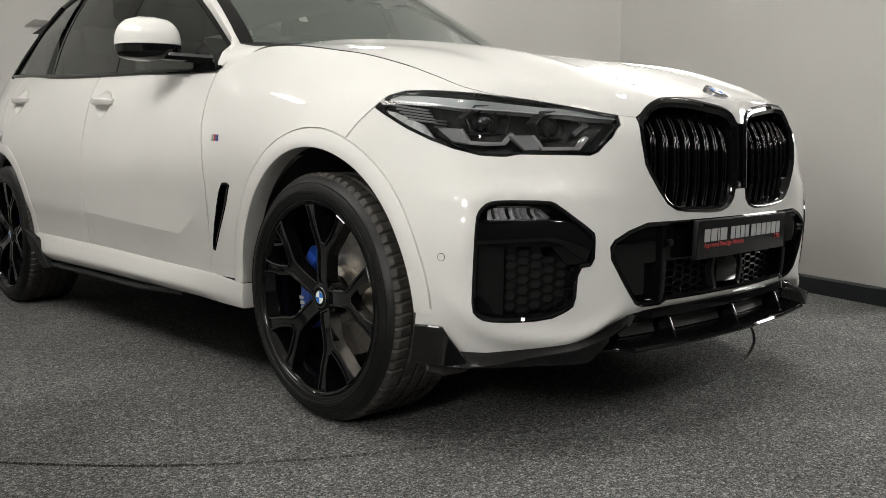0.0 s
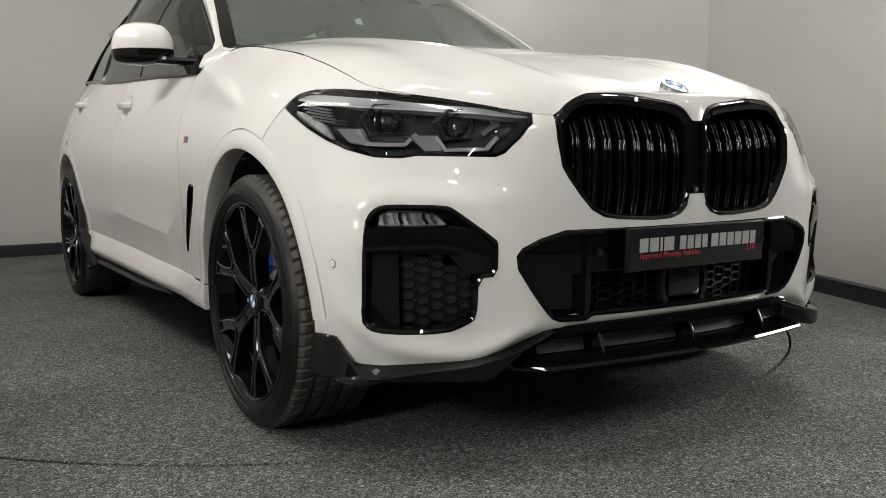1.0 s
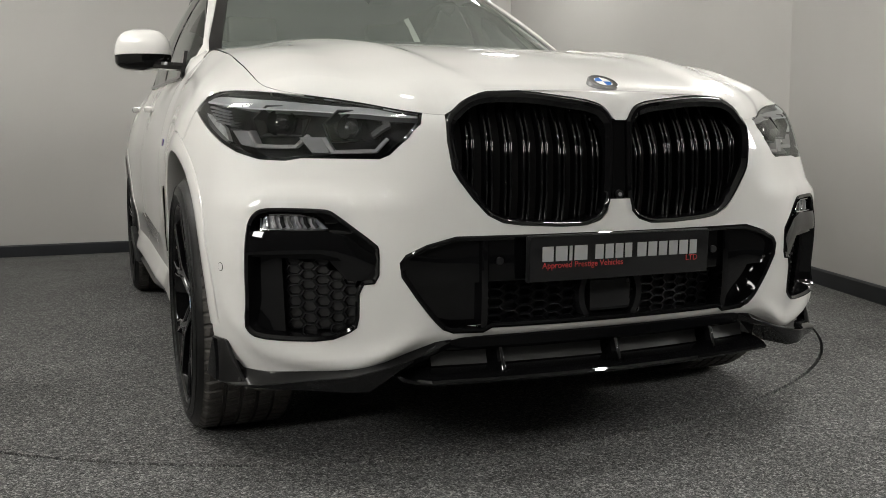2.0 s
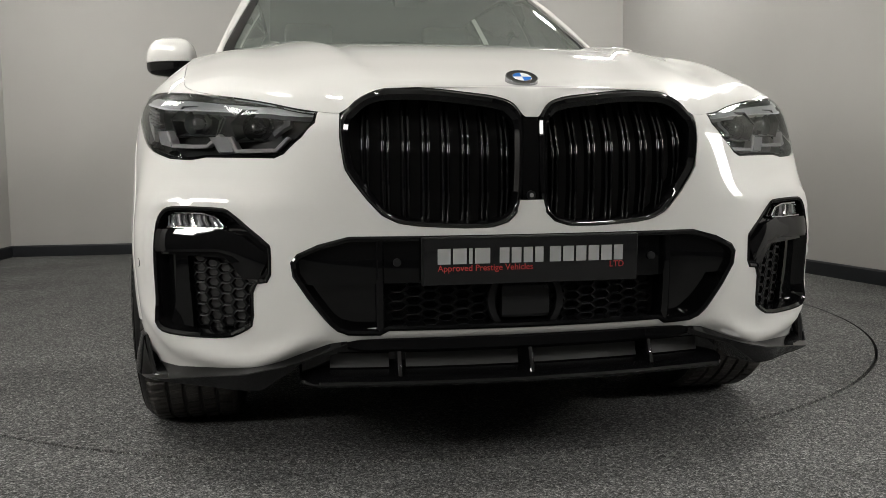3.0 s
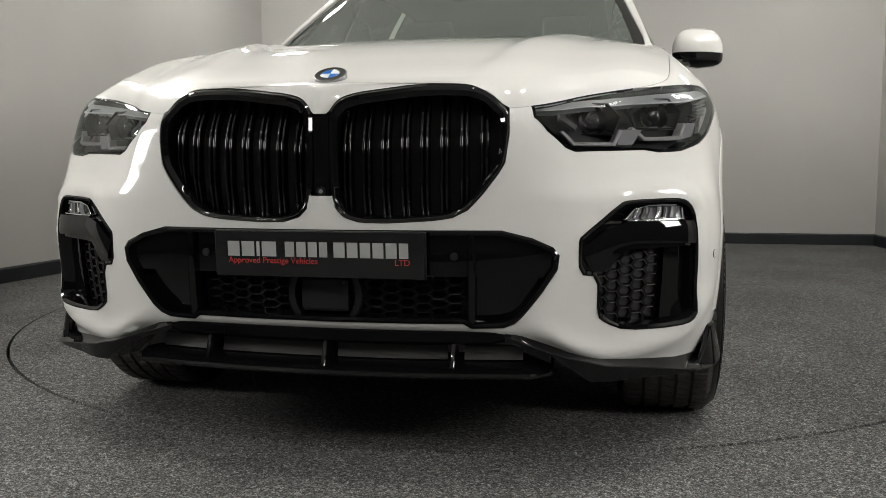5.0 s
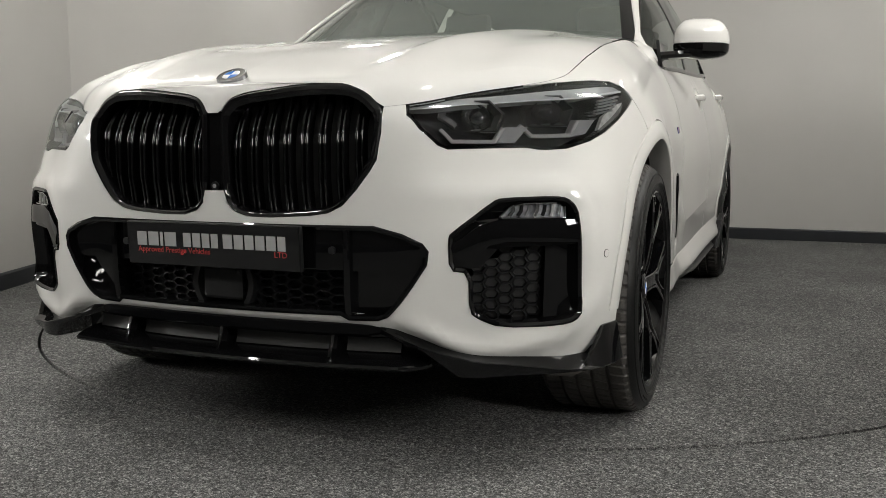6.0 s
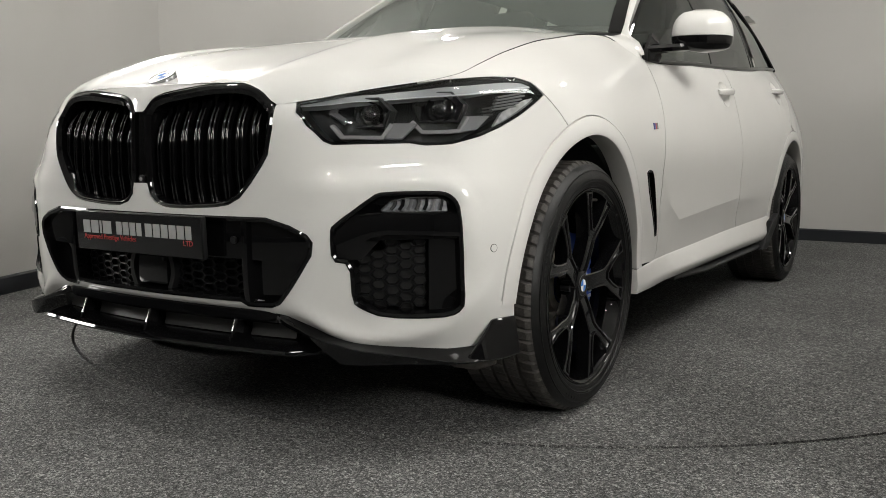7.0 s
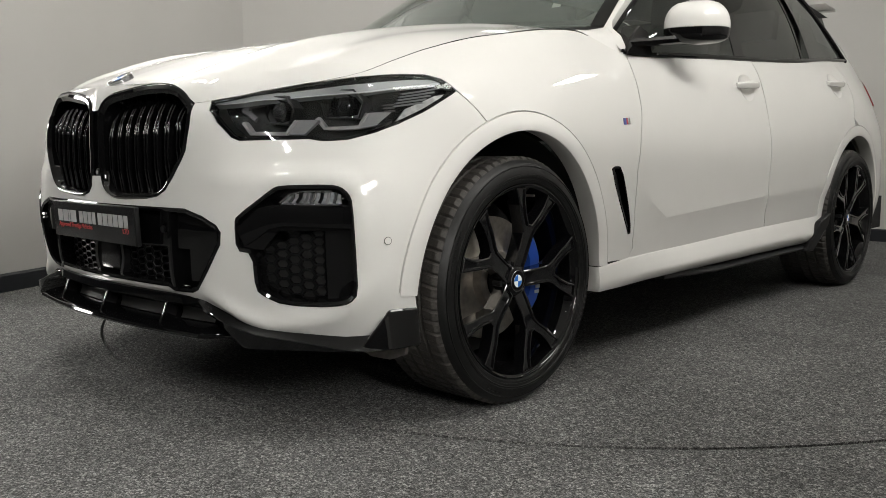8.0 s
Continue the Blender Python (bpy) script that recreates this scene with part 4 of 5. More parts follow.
for x in np.linspace(-.545, .545, 49):
    ax = abs(x)
    c = at_nose(min(max(x, -.62), .62), .45, 0)
    e = max(0, (ax - .505) / .04)
    y = c.y + .06 * e
    zt = .285 - .004 * e
    rows.append([bm.verts.new((x, y + dy, zt + dz)) for dy, dz in ((.10, .020), (.05, .010), (.0, .002), (-.028, -.006), (-.032, -.012), (-.028, -.018), (.10, -.018))])
for a, b in zip(rows, rows[1:]):
    for j in range(6):
        bm.faces.new((a[j], a[j + 1], b[j + 1], b[j]))
bm.faces.new(rows[0])
bm.faces.new(rows[-1][::-1])
part("lower_blade", bm, GLOSS, split, "long gloss black lower blade")
bm = bmesh.new()
rows = []
for x in np.linspace(-.54, .54, 25):
    c = at_nose(x, .45, 0)
    rows.append([bm.verts.new((x, c.y + .055, .345)), bm.verts.new((x, c.y + .060, .282))])
for a, b in zip(rows, rows[1:]):
    bm.faces.new((a[0], a[1], b[1], b[0]))
part("recess", bm, GLOSS, split)
for x in (-.315, 0, .315):
    c = at_nose(x, .45, 0)
    bm = bmesh.new()
    prism(bm, [(x - .005, c.y + .06, .342), (x - .005, c.y + .012, .342), (x - .005, c.y - .012, .284), (x - .005, c.y + .06, .284)], (.010, 0, 0))
    bmesh.ops.bevel(bm, geom=list(bm.edges), offset=.0015, segments=1, affect="EDGES")
    part("fin", bm, GLOSS, split)
# added sheets whose grey stands for what shows through the splitter's openings
for x0, x1 in ((-.475, -.335), (-.295, -.02), (.02, .295), (.335, .475)):
    rows = [at_nose(x, .45, 0) for x in np.linspace(x0, x1, 9)]
    loft_skin("opening_sheet", [[(p.x, p.y + .052, .330), (p.x, p.y + .050, .313), (p.x, p.y + .044, .297)] for p in rows], OPENING_GREY, split, "grey sheet added in place of the openings behind the splitter")
# side wings: station, top height, ledge height, ledge reach, foot height
WING = [(.440, .366, .360, .006, .345), (.480, .362, .347, .020, .333), (.550, .336, .324, .036, .316), (.590, .322, .312, .043, .288), (.638, .309, .302, .047, .255), (.670, .302, .294, .048, .254),
        (.825, .288, .274, .049, .254), (.905, .284, .263, .050, .254), (.965, .286, .2575, .052, .254), (1.02, .288, .257, .044, .254)]


def wing(s):
    return [float(np.interp(s, [k[0] for k in WING], [k[j] for k in WING])) for j in (1, 2, 3, 4)]


def skirt_base(s):
    """The plan line, its normal and the bumper foot's set-off at a station."""
    b, n_ = plan(np.array(s))
    return b, n_, float(body(np.array([s]), np.array([.30]))[0] @ np.array([n_[0], n_[1], 0]) - b @ n_)


for sg in (1, -1):
    bm = bmesh.new()
    rows = []
    for s in sorted([k[0] for k in WING] + [.455, .50, .52, .57, .615, .70, .73, .76, .79, .86, .885, .93, .985, 1.0]):
        zt, zl, reach, zf = wing(s)
        b, n_, base_d = skirt_base(s)
        row = []
        for d, z in ((base_d - .03, zt + .004), (base_d + .004, zt + .001), (base_d + .008, zt - .001), (base_d + reach, zl + .0012), (base_d + reach + .0015, zl - .0008), (base_d + reach - .002, zf + .001), (base_d + reach - .012, zf - .001), (base_d - .05, zf + .004)):
            xy = b + n_ * d
            row.append(bm.verts.new((sg * xy[0], xy[1], z)))
        rows.append(row)
    for a, b in zip(rows, rows[1:]):
        for j in range(7):
            bm.faces.new((a[j], a[j + 1], b[j + 1], b[j]))
    bm.faces.new(rows[-1])
    part("side_wing", bm, GLOSS, split, "flared gloss black side wing", angle=16)
    # upright fin at the wing's outer end, standing off the bumper
    bm = bmesh.new()
    rows = []
    for s, z0, z1, d in ((.945, .255, .2585, .004), (.962, .254, .275, .006), (.985, .254, .302, .008), (1.010, .254, .330, .009), (1.030, .254, .3535, .009), (1.040, .254, .356, .009), (1.075, .255, .356, .008), (1.118, .257, .354, .006)):
        b, n_ = plan(np.array(s))
        rows.append([])
        lean = .016 * (z1 - z0) / .1
        for dd, z in ((-.020, z0), (0, z0), (.002, z0 + .003), (-lean + .001, z1 - .004), (-lean - .002, z1), (-lean - .008, z1), (-lean - .012, z1 - .004), (-.020, z0 + .006)):
            xy = b + n_ * (d + dd)
            rows[-1].append(bm.verts.new((sg * xy[0], xy[1], z)))
    for a, b in zip(rows, rows[1:]):
        for j in range(8):
            bm.faces.new((a[j], a[(j + 1) % 8], b[(j + 1) % 8], b[j]))
    bm.faces.new(rows[0][::-1])
    bm.faces.new(rows[-1])
    part("end_fin", bm, GLOSS, split, "upright gloss black end fin", angle=16)
    # dark mesh between fin and bumper, and the air deflector ahead of the tyre
    rows = []
    for s in np.linspace(.955, 1.12, 8):
        b, n_ = plan(np.array(s))
        rows.append([(sg * (b + n_ * d)[0], (b + n_ * d)[1], z) for d, z in ((-.006, .256), (-.020, .262), (-.03, float(np.interp(s, [.955, 1.03, 1.12], [.268, .318, .318]))))])
    loft_skin("fin_mesh", rows, SATIN, split, "dark mesh behind the end fin")
    bm = bmesh.new()
    prism(bm, [(sg * .66, -.47, .258), (sg * .875, -.40, .258), (sg * .868, -.395, .205), (sg * .82, -.41, .186), (sg * .76, -.43, .190)], (0, .012, 0))
    bmesh.ops.bevel(bm, geom=list(bm.edges), offset=.003, segments=1, affect="EDGES")
    part("air_deflector", bm, DEFLECT, car, "dull grey-brown air deflector ahead of the tyre", smooth=False)
bm = bmesh.new()
tube(bm, [(-.175, -.855, .268), (-.178, -.856, .246), (-.170, -.853, .226), (-.150, -.848, .208), (-.143, -.846, .205)], .0003, 5)
part("loose_strand", bm, SATIN, split, "thin loose strand hanging from the splitter")
bm = bmesh.new()
box(bm, (-.54, -.68, .30), (.54, .2, .33))
part("undertray", bm, MATT, car, smooth=False)

# ---- headlights ----
HEAD = HEAD_LOW + [(.51, 1.052), (.70, 1.055), (.93, 1.052)] + HEAD_TOP[1:]


def strip(name, pts, width, out, mat, parent, thick=.006, label=""):
    """A raised band on the skin along a line of its own coordinates."""
    pts = dense(pts, .012, False)
    verts, faces = [], []
    for k, (s, h) in enumerate(pts):
        a, b = pts[max(k - 1, 0)], pts[min(k + 1, len(pts) - 1)]
        t = Vector((b[0] - a[0], b[1] - a[1])).normalized()
        wd = width if not callable(width) else width(k / (len(pts) - 1))
        lie = out if not callable(out) else out(k / (len(pts) - 1))
        for e, o in ((-.5, -thick), (-.5, 0), (-.3, .0015), (.3, .0015), (.5, 0), (.5, -thick)):
            verts.append(skin(np.array([s - t.y * wd * e]), np.array([h + t.x * wd * e]), lie + o)[0])
    n = len(pts)
    for k in range(n - 1):
        for j in range(5):
            faces.append((k * 6 + j, (k + 1) * 6 + j, (k + 1) * 6 + j + 1, k * 6 + j + 1))
    faces += [tuple(range(6)), tuple((n - 1) * 6 + j for j in range(5, -1, -1))]
    return mesh_of(name, verts, faces, mat, parent, True, label)


for sg in (1, -1):
    hl = tagged(new("headlight"), "slim dark headlight with clear lens and two projector units")
    hl.parent = car
    m = (lambda q: q) if sg > 0 else both
    f_ = (lambda q: [(sg * s, h) for s, h in q])
    panel("lens", m(HEAD), LENS, hl, step=.02, depth=.004, fn=lambda s, h: skin(s, h, .0005), label="clear headlight lens")
    panel("rim", m(HEAD), GLOSS, hl, [m(shrink(rounded(HEAD, 1), .008))], step=.02, depth=.03, fn=lambda s, h: skin(s, h, -.003))
    inner_h = shrink(rounded(HEAD, 1), .004)
    panel("housing", m(inner_h), SMOKE, hl, step=.025, depth=.01, fn=lambda s, h: skin(s, h, -.058))
    # broad pale band under the upper edge, the lens's reflection put in its colour
    band = [(.512, 1.000), (.60, .965), (.725, .948), (.82, .949), (1.0, .941), (1.10, .945), (1.235, .947), (1.238, .955), (1.17, .967), (1.05, .978), (.90, .989), (.72, .993), (.60, 1.028), (.512, 1.062)]
    panel("sheen_band", m(band), BROW, hl, step=.014, depth=.02, fn=lambda s, h: skin(s, h, -.012), label="pale upper band with the lens's reflection in its colour")
    strip("band_edge", f_([(.512, .998), (.60, .963), (.725, .946), (.82, .947), (1.0, .939), (1.10, .943), (1.235, .945)]), .006, -.009, BROW_EDGE, hl, .012, "bright lower edge of the sheen band")
    panel("brow_cover", m([(.516, 1.066), (.60, 1.034), (.72, .998), (.90, .994), (1.05, .983), (1.17, .972), (1.235, .959), (1.19, .979), (1.13, .997), (1.0, 1.031), (.93, 1.046), (.70, 1.052), (.52, 1.070)]), SMOKE, hl, step=.02, depth=.01, fn=lambda s, h: skin(s, h, -.016))
    for k, (cs, ch) in enumerate(((.895, .900), (.695, .889))):
        c = Vector(skin(np.array([sg * cs]), np.array([ch]), -.050)[0])
        ax = Vector((sg * (.30 if k == 0 else .16), -.95, .03)).normalized()
        right = Vector((0, 0, 1)).cross(ax).normalized()
        up = ax.cross(right)
        ring6 = [(.034 * math.cos(a), .032 * math.sin(a)) for a in np.linspace(0, 2 * math.pi, 25)[:-1]]
        bm = bmesh.new()
        loops6 = []
        for f, d in ((1.10, -.01), (1.10, .012), (1.0, .014), (.90, .004), (.86, -.012)):
            loops6.append([bm.verts.new(c + right * (a * f) + up * (b * f) + ax * d) for a, b in ring6])
        for a, b in zip(loops6, loops6[1:]):
            for j in range(24):
                bm.faces.new((a[j], a[(j + 1) % 24], b[(j + 1) % 24], b[j]))
        hexo = [(.072 * math.cos(a), .050 * math.sin(a)) for a in np.radians((12, 60, 120, 168, 222, 318))]
        hb = bmesh.new()
        hl6 = [[hb.verts.new(c + right * (a * f) + up * (b * f) + ax * d) for a, b in hexo] for f, d in ((1.0, -.02), (1.0, .016), (.94, .018), (.62, -.012))]
        for a, b in zip(hl6, hl6[1:]):
            for j in range(6):
                hb.faces.new((a[j], a[(j + 1) % 6], b[(j + 1) % 6], b[j]))
        part("frame", hb, HEX_GREY, hl, "dark grey six-sided reflector frame", smooth=False)
        proj = part("projector", bm, GLOSS, hl, "dark round projector unit")
        bm = bmesh.new()
        bmesh.ops.create_uvsphere(bm, u_segments=24, v_segments=14, radius=.030, matrix=Matrix.Translation(c + ax * -.012))
        part("bulb", bm, BULB, proj, "dark glass projector lens")
    # angular daytime lights, each with its bright corner reflector
    for line, quad in (([(.992, .868), (.960, .832), (.835, .835), (.806, .866)], [(1.078, .870), (.994, .870), (.957, .829), (1.02, .834)]),
                       ([(.760, .858), (.736, .818), (.625, .818), (.592, .856)], [(.822, .860), (.762, .860), (.744, .816), (.786, .816)])):
        strip("daytime_light", f_(line), .0105, lambda f: -.018 - .022 * f, DRL, hl, .02, "angular pale daytime light")
        panel("side_reflector", m(quad), SILVER, hl, step=.012, depth=.012, fn=lambda s, h: skin(s, h, -.020), label="satin silver reflector")
    panel("inner_frame", m([(.632, .940), (.590, .962), (.586, .908), (.632, .858), (.640, .872), (.606, .912), (.610, .940)]), HEX_MID, hl, step=.012, depth=.012, fn=lambda s, h: skin(s, h, -.034), label="grey inner frame of the lamp")
    panel("corner_reflector", m([(1.250, .916), (1.215, .912), (1.125, .880), (1.085, .842), (1.112, .842), (1.18, .872)]), CORNER, hl, step=.014, depth=.01, fn=lambda s, h: skin(s, h, -.020), label="corner reflector with its bright reflection put in the colour")
    for k in range(5):
        strip("reflector_rib", f_([(1.232 - k * .014, .932 - k * .009), (1.118 - k * .008, .922 - k * .009)]), .0045, -.018, SILVER, hl, .008)
    for k in range(3):
        strip("side_fin", f_([(1.092, .892 - k * .009), (1.052, .890 - k * .009)]), .004, -.022, HEX_MID, hl, .008)

# gloss bars and fog light details of the corner vents
for sg, cv_root in zip((1, -1), corner_vents):
    f_ = (lambda q: [(sg * s, h) for s, h in q])
    strip("bar", f_([(.934, .600), (.86, .602), (.75, .604), (.70, .592), (.655, .560), (.628, .545)]), lambda f: .058 - .004 * f, .001, GLOSS, cv_root, .03, "bulging gloss black bar")
    strip("chrome_edge", f_([(.902, .634), (.80, .633), (.742, .634)]), .004, -.008, CHROME, cv_root, .008)
    strip("chrome_edge", f_([(.880, .669), (.80, .668), (.762, .659), (.738, .638)]), .004, -.008, CHROME, cv_root, .008)
    for k in range(7):
        strip("reflector_rib", f_([(.762 + k * .0205, .6375), (.772 + k * .0195, .6500), (.774 + k * .0195, .6640)]), .0085, -.015 + .002 * (k % 2), (CHROME, SMOKE, SILVER)[k % 3], cv_root, .006)

# ---- wheels ----
R_TYRE = .375


def revolve(bm, prof, n, mat_index=0, closed=True):
    """Spin a profile of (x, r) round the x axis."""
    rings = [[bm.verts.new((x, r * math.cos(2 * math.pi * k / n), r * math.sin(2 * math.pi * k / n))) for x, r in prof] for k in range(n)]
    for k in range(n):
        a, b = rings[k], rings[(k + 1) % n]
        for j in range(len(prof) - 1):
            f = bm.faces.new((a[j], a[j + 1], b[j + 1], b[j]))
            f.material_index = mat_index
    return rings


def build_wheel(width, phase, name="wheel"):
    """Local frame: x points outwards, the outer hub face at x = 0."""
    root = new(name)
    root.parent = car
    tagged(root, "gloss black forked-spoke alloy wheel with low tyre")
    out, inn = .006, -width
    bm = bmesh.new()
    side_prof = [(inn + .03, .272), (inn + .012, .285), (inn, .318), (inn + .006, .345), (inn + .020, .362)]
    outer_prof = [(out - .024, .3655), (out - .014, .357), (out - .006, .345), (out - .001, .328), (out, .316), (out - .0025, .3145), (out - .005, .306), (out - .006, .300), (out - .010, .2965), (out - .022, .292)]
    revolve(bm, side_prof, 96)
    revolve(bm, outer_prof, 96)
    tyre = part("tyre", bm, RUBBER, root, "black low-profile tyre")
    # raised ring and blocks of lettering on the sidewall
    bm = bmesh.new()
    for a0, cnt in ((60, 7), (240, 7), (150, 4)):
        for k in range(cnt):
            a = radians(a0 + k * 3.4)
            m = Matrix.Rotation(a, 4, "X") @ pose(out - .0028, 0, .333)
            box(bm, (-.002, -.006, -.006), (.0008, .006, .006), m)
    tagged(part("sidewall_marks", bm, RUBBER, tyre, smooth=False), kind="stuff")
    for r, up in ((.3465, -.0052), (.3215, .0012), (.308, -.0040)):
        bm = bmesh.new()
        revolve(bm, [(out + up - .003, r + .0016), (out + up + .0006, r + .0008), (out + up + .0006, r - .0008), (out + up - .003, r - .0016)], 96)
        part("sidewall_ring", bm, RUBBER, tyre)
    # tread: ribs parted by grooves, shoulder blocks parted by slots
    bm = bmesh.new()
    x0, x1 = inn + .020, out - .024
    span = x1 - x0
    cols = [(0, -.012, 1), (.03, -.004, 1), (.06, 0, 1), (.205, 0, 1), (.215, -.008, 0), (.245, -.008, 0), (.255, 0, 2), (.385, 0, 2), (.395, -.008, 0), (.425, -.008, 0), (.435, 0, 2),
            (.565, 0, 2), (.575, -.008, 0), (.605, -.008, 0), (.615, 0, 2), (.745, 0, 2), (.755, -.008, 0), (.785, -.008, 0), (.795, 0, 3), (.94, 0, 3), (.97, -.004, 3), (1, -.012, 3)]
    blocks, per = 70, 5
    n = blocks * per
    rings = []
    for k in range(n):
        ring = []
        for f, dr, kind in cols:
            slant = {0: 0, 1: -f * 6, 2: (f - .5) * 8, 3: (f - .79) * 6}[kind]
            slot = kind and (k % per) == 0
            a = 2 * math.pi * (k + slant) / n
            r = R_TYRE + dr - (.006 if slot and kind in (1, 3) else .003 if slot else 0)
            ring.append(bm.verts.new((x0 + f * span, r * math.cos(a), r * math.sin(a))))
        rings.append(ring)
    for k in range(n):
        a, b = rings[k], rings[(k + 1) % n]
        for j in range(len(cols) - 1):
            bm.faces.new((a[j], a[j + 1], b[j + 1], b[j]))
    part("tread", bm, TREAD, tyre, "worn tread with grooves and shoulder slots", angle=25)
    bm = bmesh.new()
    revolve(bm, [(out - .024, .2915), (out - .012, .2955), (out - .008, .2945), (out - .0075, .291), (out - .012, .2875), (out - .014, .283), (out - .022, .279), (out - .05, .268), (out - .09, .258), (inn + .05, .250), (inn + .02, .27)], 96)
    rim = part("rim", bm, GLOSS, root, "gloss black rim barrel")
    for k in range(5):
        bm = bmesh.new()
        a0 = radians(phase + 72 * k)

        def at(r, da, x):
            a = a0 + radians(da)
            return (x, r * math.cos(a), r * math.sin(a))
        deep = pchip([.04, .08, .15, .22, .285], [-.034, -.024, -.015, -.009, -.006])
        half_y = [(.046, 33), (.075, 20), (.110, 13.4), (.145, 10.8), (.165, 12.4), (.205, 17.0), (.245, 19.0), (.284, 21.0), (.284, 11.8), (.245, 11.0), (.205, 7.6), (.176, 2.4)]
        shape = half_y + [(r, -a) for r, a in half_y[::-1]]
        face = bm.faces.new([bm.verts.new(at(r, a, float(deep(r)))) for r, a in shape])
        back = bmesh.ops.extrude_face_region(bm, geom=[face])
        bmesh.ops.translate(bm, verts=[v for v in back["geom"] if isinstance(v, bmesh.types.BMVert)], vec=(-.040, 0, 0))
        top = max(bm.faces, key=lambda f: (len(f.verts) > 8) * 10 + f.calc_center_median().x)
        bmesh.ops.inset_region(bm, faces=[top], thickness=.0035, depth=.0022)
        bmesh.ops.inset_region(bm, faces=[top], thickness=.0045, depth=.0)
        bmesh.ops.inset_region(bm, faces=[top], thickness=.0015, depth=-.005)
        bmesh.ops.triangulate(bm, faces=[f for f in bm.faces if len(f.verts) > 4])
        part("spoke", bm, WHEEL, rim, angle=12)
        bm = bmesh.new()
        p = at(.056, 36, -.042)
        tube(bm, [Vector(p) + Vector((-.03, 0, 0)), Vector(p)], .010, 8)
        part("wheel_bolt", bm, SATIN, rim)
    bm = bmesh.new()
    a1 = radians(phase + 2)
    q = Vector((-.012, .262 * math.cos(a1), .262 * math.sin(a1)))
    tube(bm, [q + Vector((-.03, 0, 0)), q, q + Vector((.003, 0, 0))], [.004, .004, .0035], 8)
    part("valve", bm, STEEL, rim, "steel tyre valve stem")
    bm = bmesh.new()
    revolve(bm, [(-.085, .062), (-.046, .060), (-.036, .048), (-.028, .040), (-.027, .034)], 40)
    part("hub", bm, GLOSS, rim)
    cap = roundel("centre_cap", facing((-.0262, 0, 0), (1, 0, 0)), .033, rim)
    cap.matrix_parent_inverse = Matrix()
    bm = bmesh.new()
    revolve(bm, [(-.160, .190), (-.130, .190), (-.129, .12), (-.128, .09), (-.10, .085), (-.095, .06)], 64)
    part("brake_disc", bm, STEEL, root, "grey steel brake disc")
    bm = bmesh.new()
    rows = []
    for a in np.linspace(-40, 46, 15):
        ca, sa = math.cos(radians(a)), math.sin(radians(a))
        k = min(1, (43.5 - abs(a - 3)) / 12)
        waist = .012 * math.exp(-((a - 3) / 9) ** 2)
        rows.append([bm.verts.new((x, r * ca, r * sa)) for x, r in ((-.19, .126), (-.100, .128), (-.084 - waist + .006 * k, .140), (-.080 - waist + .008 * k, .178), (-.094, .196 + .008 * k), (-.19, .204))])
    for a, b in zip(rows, rows[1:]):
        for j in range(5):
            bm.faces.new((a[j], a[j + 1], b[j + 1], b[j]))
    bm.faces.new(rows[0][::-1])
    bm.faces.new(rows[-1])
    cal = part("caliper", bm, BLUE, root, "glossy blue brake caliper", angle=30)
    bm = bmesh.new()
    for k, mt in enumerate(range(3)):
        box(bm, (-.0725, .148 + k * .004, -.062 + k * .016), (-.0705, .170 + k * .004, -.052 + k * .016))
    part("mark", bm, INK, cal, smooth=False)
    bm = bmesh.new()
    revolve(bm, [(-.21, .02), (-.21, .245), (-.205, .245)], 40)
    part("dust_shield", bm, MATT, root)
    return root


front_wheel = build_wheel(.285, 75.5)
front_wheel.matrix_world = pose(.978, 0, .375)
w2 = build_wheel(.285, 31.5)
w2.matrix_world = pose(-.978, 0, .375) @ Matrix.Diagonal((-1, 1, 1, 1))
w3 = build_wheel(.30, 60)
w3.matrix_world = pose(.982, 2.975, .375)
w4 = build_wheel(.30, 40)
w4.matrix_world = pose(-.982, 2.975, .375) @ Matrix.Diagonal((-1, 1, 1, 1))

# ---- wheel arches ----


def arch_trim(y0, a_start, a_end, sg, r_out=.486, r_in=.430, tall=.020):
    """The white flare round a wheel opening, with its folded lip."""
    verts, n = [], 61
    cols = ((r_out + .0035, -.014), (r_out, -.006), (r_out - .0015, .0015), (r_out - .012, .003), (r_out - .03, .0038), (r_in + .006, .0036), (r_in + .0012, .0015), (r_in, -.003), (r_in + .002, -.03), (r_in + .006, -.065))
    for a in np.linspace(a_start, a_end, n):
        for r, o in cols:
            y, z = y0 - r * math.cos(radians(a)), .375 + (r + tall * max(0, math.sin(radians(a)))) * math.sin(radians(a))
            s, h = sh(y, max(z, .286))
            p = skin(np.array([sg * s]), np.array([h]), o)[0]
            verts.append((p[0], p[1], z if z < .286 else p[2]))
    return mesh_of("arch_trim", verts, grid_faces(n, len(cols)), WHITE, car, True, "white wheel arch flare")


for sg in (1, -1):
    arch_trim(0, 1.5, 180, sg)
    arch_trim(2.975, -8, 182, sg)
    for y0 in (0, 2.975):
        bm = bmesh.new()
        rows = []
        for a in np.linspace(-12, 192, 40):
            c, s_ = math.cos(radians(a)), math.sin(radians(a))
            rows.append([bm.verts.new((sg * x, y0 - r * c, .375 + r * s_)) for x, r in ((.900, .452), (.88, .455), (.60, .455), (.60, .0))])
        for a, b in zip(rows, rows[1:]):
            for j in range(3):
                try:
                    bm.faces.new((a[j], a[j + 1], b[j + 1], b[j]))
                except ValueError:
                    pass
        part("arch_liner", bm, MATT, car, "dark wheel arch liner")
bm = bmesh.new()
box(bm, (-.80, .35, .24), (.80, 2.5, .30))
part("floor_pan", bm, MATT, car, smooth=False)
